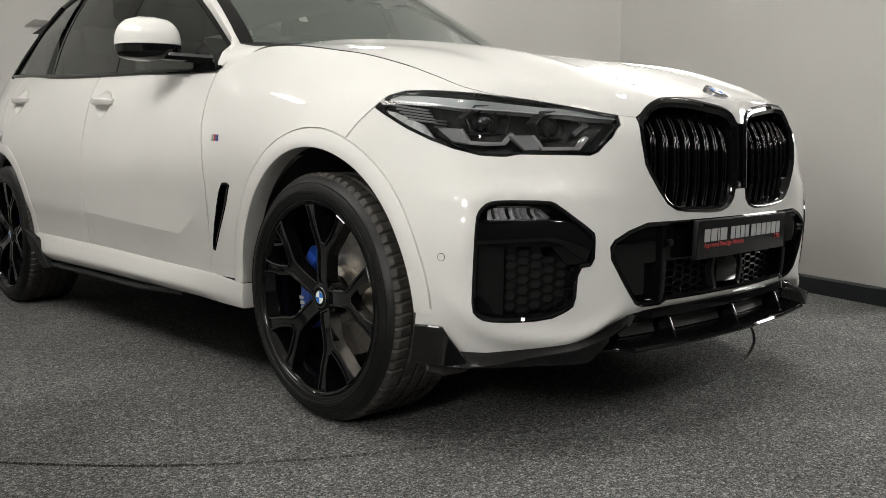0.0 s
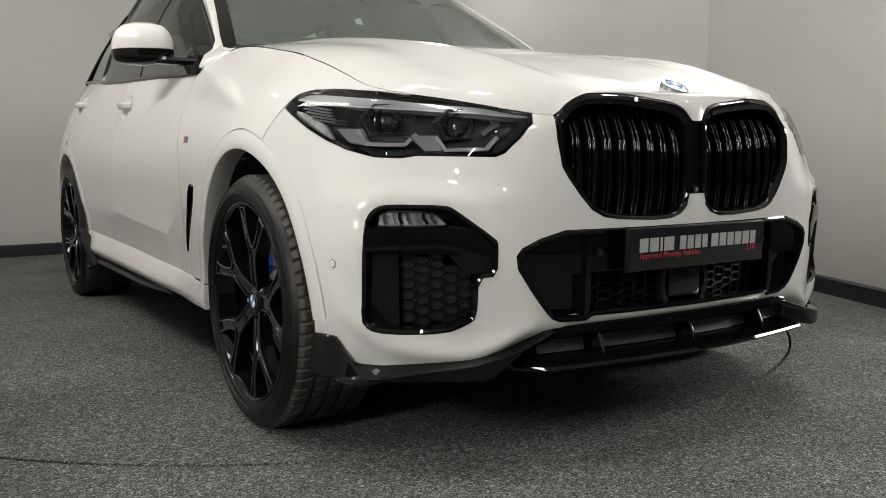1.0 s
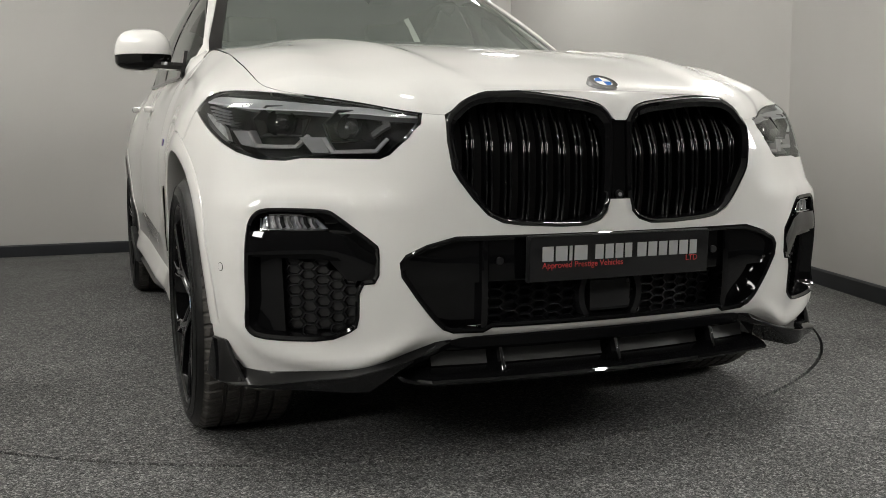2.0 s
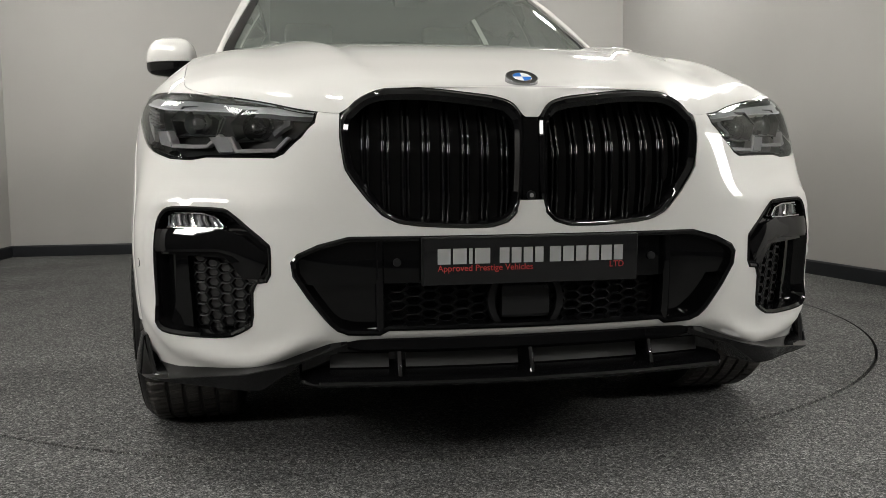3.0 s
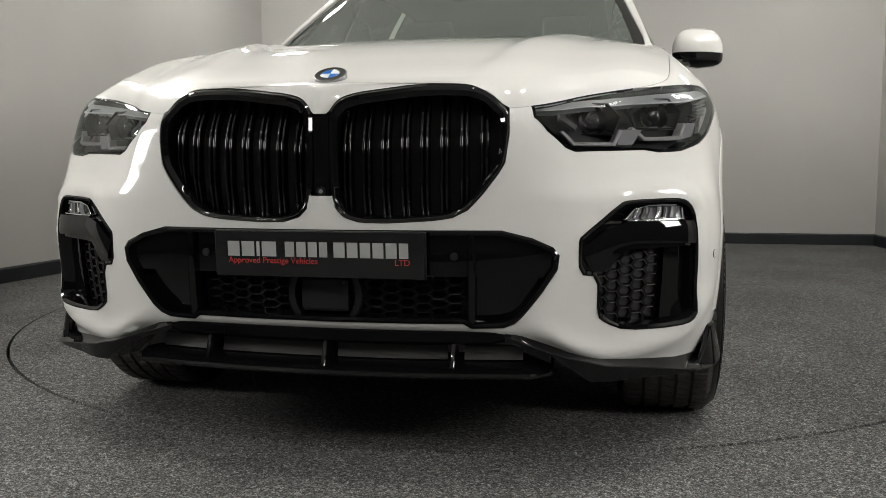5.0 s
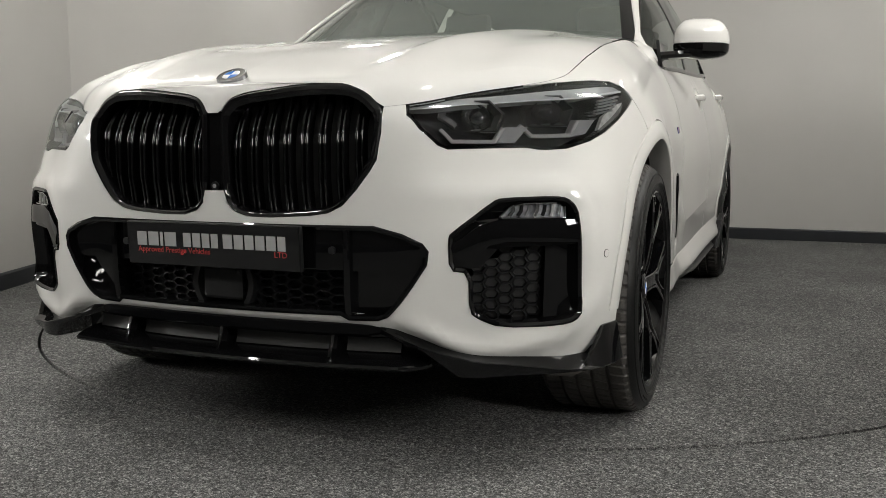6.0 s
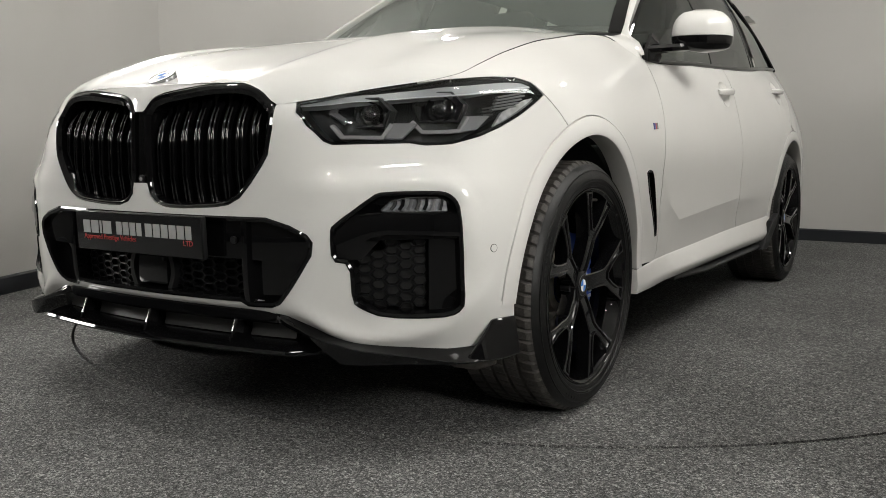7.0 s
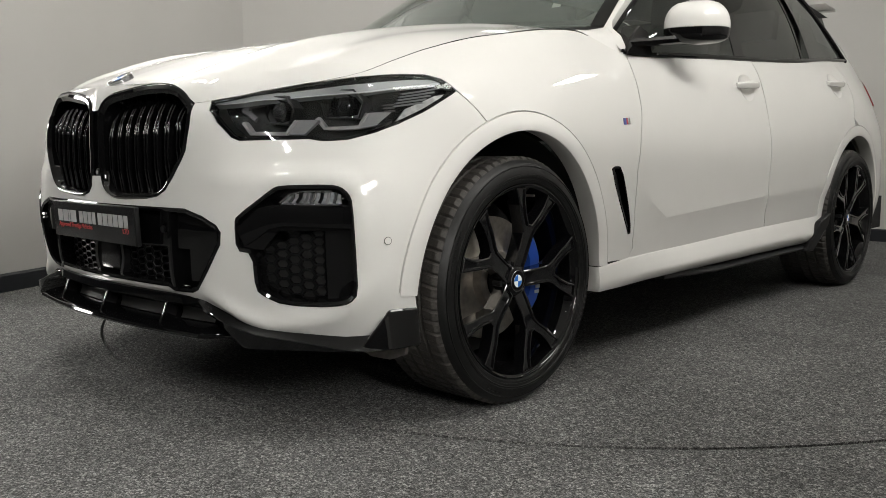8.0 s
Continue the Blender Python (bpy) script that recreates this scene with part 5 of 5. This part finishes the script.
bm = bmesh.new()
box(bm, (-.72, -.62, .34), (.72, .5, .60))
part("engine_block", bm, MATT, car, smooth=False)

# ---- cabin ----


def pillar_line(f):
    """The windscreen's side edge from its foot to the roof."""
    return np.array([.792 - .175 * f - .01 * math.sin(math.pi * f), .752 + .78 * f, 1.212 + .475 * f ** .88])


def screen(q, f, out=0.0):
    e = pillar_line(f)
    a = abs(q)
    yc = .44 + .84 * f
    zc = 1.212 + .505 * f ** .90
    return np.array([q * e[0], yc + (e[1] - yc) * a ** 2.4 - out * .5, zc + (e[2] - zc) * a ** 2.6 + out])


glass_rows = [[screen(q, f) for f in np.linspace(0, 1, 14)] for q in np.linspace(-.985, .985, 33)]
ws = loft_skin("windscreen", glass_rows, GLASS, car, "green-tinted laminated windscreen")
border = [[screen(q, f, -.004) for f in (0.0, .02, .05)] for q in np.linspace(-.985, .985, 33)]
loft_skin("lower_border", border, GLOSS, ws)
for sg in (1, -1):
    loft_skin("side_border", [[screen(sg * q, f, .002) for q in (.93, .965, .99)] for f in np.linspace(0, 1, 14)], GLOSS, ws, "black edge seal")
# scuttle between bonnet and glass
rows = []
for q in np.linspace(-1, 1, 33):
    a = edge_rear(np.array([q]))[0]
    b = screen(q * .985, .02)
    rows.append([a + np.array([0, .004, -.012]), (a + b) / 2 + np.array([0, 0, -.022]), b + np.array([0, 0, -.006])])
loft_skin("scuttle", rows, SATIN, car, "black plastic scuttle panel")



def belt(y):
    p = body(np.array([s_at(y=y)]), np.array([1.08]))[0]
    return np.array([p[0] - .006, y, p[2] + .002])


def rail(y):
    """The roof rail's line above the side windows."""
    x = float(np.interp(y, [.7, 1.5, 2.2, 3.0, 3.6], [.79, .655, .645, .60, .52]))
    z = float(np.interp(y, [.70, .85, 1.0, 1.2, 1.45, 1.9, 2.5, 3.0, 3.35, 3.6], [1.14, 1.245, 1.345, 1.465, 1.585, 1.665, 1.68, 1.63, 1.53, 1.42]))
    return np.array([x, y, z])


def side_glass(y, f):
    a, b = belt(y), rail(y)
    p = a + (b - a) * f
    p[0] += .03 * math.sin(math.pi * f)
    return p


def glass_run(name, y0, y1, mat, sg, ya=None, yb=None, out=0.0, f0=0.0, f1=1.0, label=""):
    """Side glass between two stations; ya, yb: where the upper ends stand."""
    rows = []
    for k in np.linspace(0, 1, 18):
        row = []
        for f in np.linspace(f0, f1, 9):
            lo, hi = y0 + (y1 - y0) * k, (y0 if ya is None else ya) + ((y1 if yb is None else yb) - (y0 if ya is None else ya)) * k
            y = lo + (hi - lo) * f
            p = side_glass(y, f)
            row.append((sg * (p[0] + out), p[1], p[2]))
        rows.append(row)
    return loft_skin(name, rows, mat, car, label)


for sg in (1, -1):
    glass_run("front_window", .79, 1.66, FRONT_TINT, sg, .79, 1.62, label="lightly tinted front side window")
    glass_run("rear_window", 1.75, 2.46, PRIVACY, sg, 1.70, 2.40, label="dark tinted rear side window")
    glass_run("quarter_window", 2.62, 3.27, PRIVACY, sg, 2.52, 2.95, label="dark tinted quarter window")
    for y0, y1, ya, yb, nm in ((1.655, 1.755, 1.615, 1.705, "b_pillar"), (2.455, 2.475, 2.395, 2.415, "window_bar"), (2.59, 2.63, 2.49, 2.53, "c_pillar"), (.70, .80, .70, .80, "mirror_base")):
        glass_run(nm, y0, y1, GLOSS, sg, ya, yb, .003)
    # trim strips: along the belt and round the upper edge
    bm = bmesh.new()
    pts = [belt(y) for y in np.linspace(.712, 3.30, 24)]
    tube(bm, [(sg * (p[0] + .003), p[1], p[2] + .008) for p in pts] , .010, 8)
    part("belt_trim", bm, GLOSS, car, "gloss black window strip")
    bm = bmesh.new()
    up = [(sg * (rail(y)[0] + .004), y, rail(y)[2]) for y in np.linspace(.70, 2.97, 28)]
    end = [(sg * (side_glass(3.27 - (3.27 - 2.95) * f, f)[0] + .004), 3.285 - (3.285 - 2.965) * f, side_glass(3.27 - (3.27 - 2.95) * f, f)[2]) for f in np.linspace(.98, .0, 8)]
    tube(bm, up + end, .012, 8)
    part("window_surround", bm, GLOSS, car, "gloss black window surround")
    # A-pillar: white between screen and side window
    rows = []
    for f in np.linspace(-.06, 1, 20):
        ff = max(f, 0)
        a = screen(.985, ff, .003)
        y = .73 + (1.47 - .73) * ff
        b = rail(y)
        if f < 0:
            a, b = a + np.array([.0, -.05, -.045]), np.array([.872, .70, 1.105])
        mid = (a * .5 + b * .5) + np.array([.022, -.018, .014])
        rows.append([(sg * p[0], p[1], p[2]) for p in (a + np.array([-.002, 0, -.02]), a + np.array([.002, -.004, .002]), a * .75 + mid * .25 + np.array([.004, -.006, .004]), mid, mid * .3 + b * .7 + np.array([.006, -.002, .002]), b)])
    loft_skin("a_pillar", rows, WHITE, car, "white windscreen pillar")
    # wing top behind the bonnet's corner, up to the pillar's foot
    rows = []
    top = lambda y: body(np.array([s_at(y=y)]), np.array([1.08]))[0]
    for y in np.linspace(.50, .735, 10):
        a = top(y)
        f = (y - .50) / .235
        b = np.array([.80 - .012 * f, .56 + .20 * f, 1.180 + .034 * f])
        c = (a + b) / 2 + np.array([.014, -.01, .016]) * f
        rows.append([(sg * p[0], p[1], p[2]) for p in (a, a * .5 + c * .5 + np.array([.004 * f, 0, .002]), c, b)])
    loft_skin("pillar_foot", rows, WHITE, car)
# roof
rows = []
for y in np.concatenate([np.linspace(1.30, 1.50, 6), np.linspace(1.6, 3.75, 16)]):
    row = []
    r = rail(max(min(y, 3.6), 1.47))
    for q in np.linspace(-1, 1, 21):
        zc = float(np.interp(y, [1.28, 1.5, 2.0, 2.8, 3.4, 3.75], [1.715, 1.735, 1.75, 1.735, 1.68, 1.62]))
        ye = y + (.16 * abs(q) ** 2.4 if y < 1.6 else 0)
        row.append((q * (r[0] + .004), ye, zc + (max(r[2], 1.50) + .01 - zc) * abs(q) ** 2.6))
    rows.append(row)
loft_skin("roof", rows, WHITE, car, "white roof panel")
rows = []
for q in np.linspace(-1, 1, 15):
    rows.append([(q * .55, 3.62 + .02 * abs(q), 1.655), (q * .56, 3.80, 1.632), (q * .56, 3.81, 1.620), (q * .55, 3.60, 1.60)])
loft_skin("roof_spoiler", rows, WHITE, car, "white roof-edge spoiler")
# tailgate and rear screen
rows = []
for q in np.linspace(-1, 1, 17):
    w = 1 - .12 * abs(q)
    rows.append([(q * .50, 3.70, 1.60), (q * .56, 3.92, 1.26), (q * .66, 4.00 - .08 * abs(q), 1.14)])
loft_skin("rear_screen", rows, PRIVACY, car, "dark rear screen")
for sg in (1, -1):
    rows = []
    for f in np.linspace(0, 1, 8):
        a = np.array([.60 - .02 * (1 - f), 2.98 + .72 * f * .9, 1.63 - .05 * f])
        a = rail(2.98 + .62 * f)
        s_y = 3.30 + .55 * f
        b = body(np.array([s_at(y=min(s_y, 3.88))]), np.array([1.08]))[0]
        rows.append([(sg * p[0], p[1], p[2]) for p in (a, a * .6 + b * .4 + np.array([.02, 0, .01]), a * .25 + b * .75 + np.array([.015, 0, .01]), b)])
    loft_skin("d_pillar", rows, WHITE, car, "white rear pillar")
    panel("tail_light", [(sg * s, h) for s, h in ((5.20, .93), (5.20, 1.0), (5.34, 1.03), (5.56, 1.02), (5.56, .95), (5.34, .92))], TAIL, car, step=.05, depth=.01, fn=lambda s, h: skin(s, h, .006), label="red wraparound tail light")
bm = bmesh.new()
box(bm, (-.85, 3.5, .25), (.85, 3.95, .45))
part("rear_undertray", bm, MATT, car, smooth=False)

# inside
rows = []
for q in np.linspace(-1, 1, 13):
    rows.append([(q * .76, .62 + .12 * q * q, 1.15), (q * .76, .95, 1.16), (q * .75, 1.10, 1.10), (q * .74, 1.12, .80)])
loft_skin("dashboard", rows, CABIN, car, "dark dashboard")
for sg in (1, -1):
    for y, w in ((1.85, .26), (2.80, .30)):
        seat = tagged(new("seat"), "dark upholstered seat")
        seat.parent = car
        bm = bmesh.new()
        box(bm, (sg * .38 - w, y - .55, .62), (sg * .38 + w, y - .02, .80), bevel=.05)
        part("cushion", bm, CABIN, seat)
        bm = bmesh.new()
        box(bm, (-w * .95, -.07, 0), (w * .95, .07, .62), pose(sg * .38, y, .76, -14, 0, 0), bevel=.05)
        part("backrest", bm, CABIN, seat)
        bm = bmesh.new()
        box(bm, (-.13, -.045, 0), (.13, .045, .18), pose(sg * .38, y + .17, 1.37, -10, 0, 0), bevel=.035)
        part("headrest", bm, CABIN, seat)
rows = []
for y in np.linspace(1.5, 3.6, 6):
    rows.append([(q * .58, y, 1.66 - .03 * abs(q) ** 2 - max(0, y - 3.0) * .12) for q in np.linspace(-1, 1, 7)])
loft_skin("headlining", rows, LINING, car, "dark grey headlining")
bm = bmesh.new()
box(bm, (-.11, -.02, -.035), (.11, .01, .035), pose(0, 1.12, 1.545, 12, 0, 0), bevel=.01)
part("rear_view_mirror", bm, CABIN, car)
bm = bmesh.new()
prism(bm, [(-.05, .98, 1.50), (.05, .98, 1.50), (.06, 1.18, 1.615), (-.06, 1.18, 1.615)], (0, .05, -.03))
part("sensor_housing", bm, CABIN, car)
bm = bmesh.new()
tube(bm, [(-.38 + .18 * math.cos(a), 1.24 - .06 * math.sin(a), 1.07 + .17 * math.sin(a)) for a in np.linspace(0, 2 * math.pi, 28)], .014, 8)
part("steering_wheel", bm, CABIN, car)

# added sheet that blocks the bright wall from showing through the rear gap
bm = bmesh.new()
box(bm, (-.48, 3.40, .80), (.48, 3.44, 1.58), bevel=.01)
part("rear_blocker", bm, CABIN, car, "dark sheet added to block the view out of the rear")

# ---- door mirrors ----
for sg in (1, -1):
    mir = tagged(new("door_mirror"), "door mirror with white cap and gloss black lower half")
    mir.parent = car

    def shell(name, z0, z1, mat, top, label=""):
        """Half of the mirror's housing, as stacked outlines."""
        rows = []
        for f in np.linspace(0, 1, 9):
            z = z0 + (z1 - z0) * f
            shrink_ = math.sqrt(max(0, 1 - (f if top else 1 - f) ** 2.6)) if top else math.sqrt(max(0.0, 1 - (1 - f) ** 4))
            ring = []
            for a in np.linspace(0, 2 * math.pi, 33)[:-1]:
                c, s_ = math.cos(a), math.sin(a)
                ex, ey = abs(c) ** .75 * (1 if c > 0 else -1), abs(s_) ** .8 * (1 if s_ > 0 else -1)
                xx = .995 + .105 * ex * (shrink_ * .75 + .25 if top else shrink_)
                yy = 1.028 + .080 * ey * (shrink_ if top else .3 + .7 * shrink_) + .35 * (xx - .995)
                ring.append((sg * xx, yy, z))
            rows.append(ring)
        nv = len(rows[0])
        faces = [(i * nv + j, i * nv + (j + 1) % nv, (i + 1) * nv + (j + 1) % nv, (i + 1) * nv + j) for i in range(8) for j in range(nv)]
        faces += [tuple(range(nv))[::-1], tuple(8 * nv + j for j in range(nv))]
        return mesh_of(name, [p for r in rows for p in r], faces, mat, mir, True, label)
    shell("cap", 1.214, 1.318, WHITE, True, "white painted mirror cap")
    shell("lower_shell", 1.154, 1.212, GLOSS, False, "gloss black lower mirror shell")
    bm = bmesh.new()
    rows = []
    for f in np.linspace(0, 1, 7):
        x = .868 + .10 * f
        yc = .790 + .20 * f
        rows.append([bm.verts.new((sg * x, yc + dy * (1 - .2 * f), 1.150 + .024 * f + dz)) for dy, dz in ((-.045, 0), (-.03, .013), (.03, .013), (.05, 0), (.03, -.013), (-.03, -.013))])
    for a, b in zip(rows, rows[1:]):
        for j in range(6):
            bm.faces.new((a[j], a[(j + 1) % 6], b[(j + 1) % 6], b[j]))
    part("arm", bm, GLOSS, mir, "gloss black mirror arm")
    bm = bmesh.new()
    prism(bm, [(sg * .876, .715, 1.106), (sg * .872, .90, 1.112), (sg * .85, .90, 1.20), (sg * .84, .86, 1.22), (sg * .862, .745, 1.15)], (sg * .012, 0, 0))
    part("sail", bm, GLOSS, mir)

# ---- flank details ----
for sg in (1, -1):
    # sill: a crisp flaring step below the doors that runs out flush at the front arch
    rows = []
    for s in np.concatenate([[1.9745, 1.976, 1.978], np.linspace(1.985, 4.075, 70)]):
        top_h = float(np.interp(s, [1.93, 2.176, 2.615, 3.15, 4.07], [.366, .380, .392, .405, .417]))
        grow = float(np.interp(s, [1.98, 2.15, 2.6, 3.9, 4.07], [.12, .30, 1, 1, .7]))
        back = float(np.interp(s, [1.9745, 1.976, 1.978, 1.985], [.07, .004, .001, 0]))
        x_top = float(body(np.array([s]), np.array([top_h]))[0][0])
        row = []
        for f, o in ((-.05, -.012), (0, -.0005), (.03, .002), (.2, .012), (.4, .023), (.58, .031), (.66, .0325), (.72, .031), (.80, .026), (.93, .016), (1.0, .0)):
            z = top_h - f * (top_h - .288)
            p = body(np.array([s]), np.array([max(z, .30)]))[0]
            row.append((sg * (x_top + o * grow + (1 - grow) * .004 - back), p[1], z))
        rows.append(row)
    loft_skin("sill", rows, WHITE, car, "white side sill panel")
    # black skirt blade under the sill with its rear fin
    skirt = tagged(new("side_skirt"), "black add-on side skirt blade")
    skirt.parent = car
    bm = bmesh.new()
    rows = []
    for y in np.linspace(.92, 2.40, 30):
        lift = .012 * max(0, (1.3 - y) / .4)
        rows.append([bm.verts.new((sg * x, y, z + lift)) for x, z in ((.90, .287), (.958 - lift, .280), (.972 - lift * 2, .268), (.968 - lift * 2, .260), (.88, .258))])
    for a, b in zip(rows, rows[1:]):
        for j in range(4):
            bm.faces.new((a[j], a[j + 1], b[j + 1], b[j]))
    part("blade", bm, SATIN, skirt)
    bm = bmesh.new()
    prism(bm, [(sg * .955, 2.28, .252), (sg * .965, 2.36, .25), (sg * .975, 2.53, .37), (sg * .975, 2.56, .43), (sg * .97, 2.44, .395), (sg * .962, 2.36, .32)], (sg * .03, 0, 0))
    bmesh.ops.bevel(bm, geom=list(bm.edges), offset=.004, segments=1, affect="EDGES")
    part("fin", bm, SATIN, skirt)
    # vent blade behind the front wheel
    vt = tagged(new("wing_vent"), "slim black air vent in the wing")
    vt.parent = car
    m = (lambda q: q) if sg > 0 else both
    loops = []
    fine = dense(rounded(FVENT, 1), .012)
    for d, out in ((-.003, .0), (.0, .003), (.006, .002), (.010, -.02)):
        loops.append([Vector(skin(np.array([sg * s]), np.array([h]), out)[0]) for s, h in shrink(fine, d)])
    ring_band("frame", loops, GLOSS, vt)
    panel("insert", m(FVENT), SATIN, vt, step=.03, depth=.004, fn=lambda s, h: skin(s, h, -.018))
    # coloured flash badge on the wing
    bm = bmesh.new()
    sb = 2.137
    for k in range(4):
        x0 = -.022 + k * .0088
        pts = [Vector(skin(np.array([sg * (sb + x0 + dx)]), np.array([.860 + dz]), .0005)[0]) for dx, dz in ((0, -.0085), (.0074 if k < 3 else .016, -.0085), (.0098 if k < 3 else .018, .0085), (.0024, .0085))]
        a, b = prism(bm, pts, (sg * .002, 0, 0))
        for f in {f for v in a + b for f in v.link_faces}:
            f.material_index = k
    part("flash_badge", bm, [PURPLE, BADGE_BLUE, RED, CHROME], car, "small striped colour flash badge", smooth=False)
    # door handles with the shallow bowl behind
    for s0 in (3.20, 4.31):
        hd = tagged(new("door_handle"), "white painted pull door handle")
        hd.parent = car
        bm = bmesh.new()
        rows = []
        for f in np.linspace(-1, 1, 13):
            o = .028 * (1 - abs(f) ** 4)
            hw = .0155 - .005 * abs(f) ** 3
            c = skin(np.array([sg * (s0 + f * .105)]), np.array([.955 + (s0 - 3.2) * .022]), 0)[0]
            rows.append([bm.verts.new((c[0] + sg * (o + ox), c[1], c[2] + dz * hw)) for ox, dz in ((-.012, -1), (.004, -1), (.010, -.4), (.010, .5), (.003, 1), (-.012, 1))])
        for a, b in zip(rows, rows[1:]):
            for j in range(6):
                bm.faces.new((a[j], a[(j + 1) % 6], b[(j + 1) % 6], b[j]))
        bm.faces.new(rows[0][::-1])
        bm.faces.new(rows[-1])
        part("grip", bm, WHITE, hd)
        bm = bmesh.new()
        c = skin(np.array([sg * s0]), np.array([.955 + (s0 - 3.2) * .022]), 0)[0]
        rings = []
        for f, o in ((1.0, .0), (.9, -.003), (.7, -.009), (.4, -.012), (.02, -.013)):
            rings.append([bm.verts.new(Vector(skin(np.array([sg * (s0 + .078 * f * math.cos(a))]), np.array([.953 + (s0 - 3.2) * .022 + .043 * f * math.sin(a)]), o)[0])) for a in np.linspace(0, 2 * math.pi, 29)[:-1]])
        for a, b in zip(rings, rings[1:]):
            for j in range(28):
                bm.faces.new((a[j], a[(j + 1) % 28], b[(j + 1) % 28], b[j]))
        part("bowl", bm, WHITE, hd)
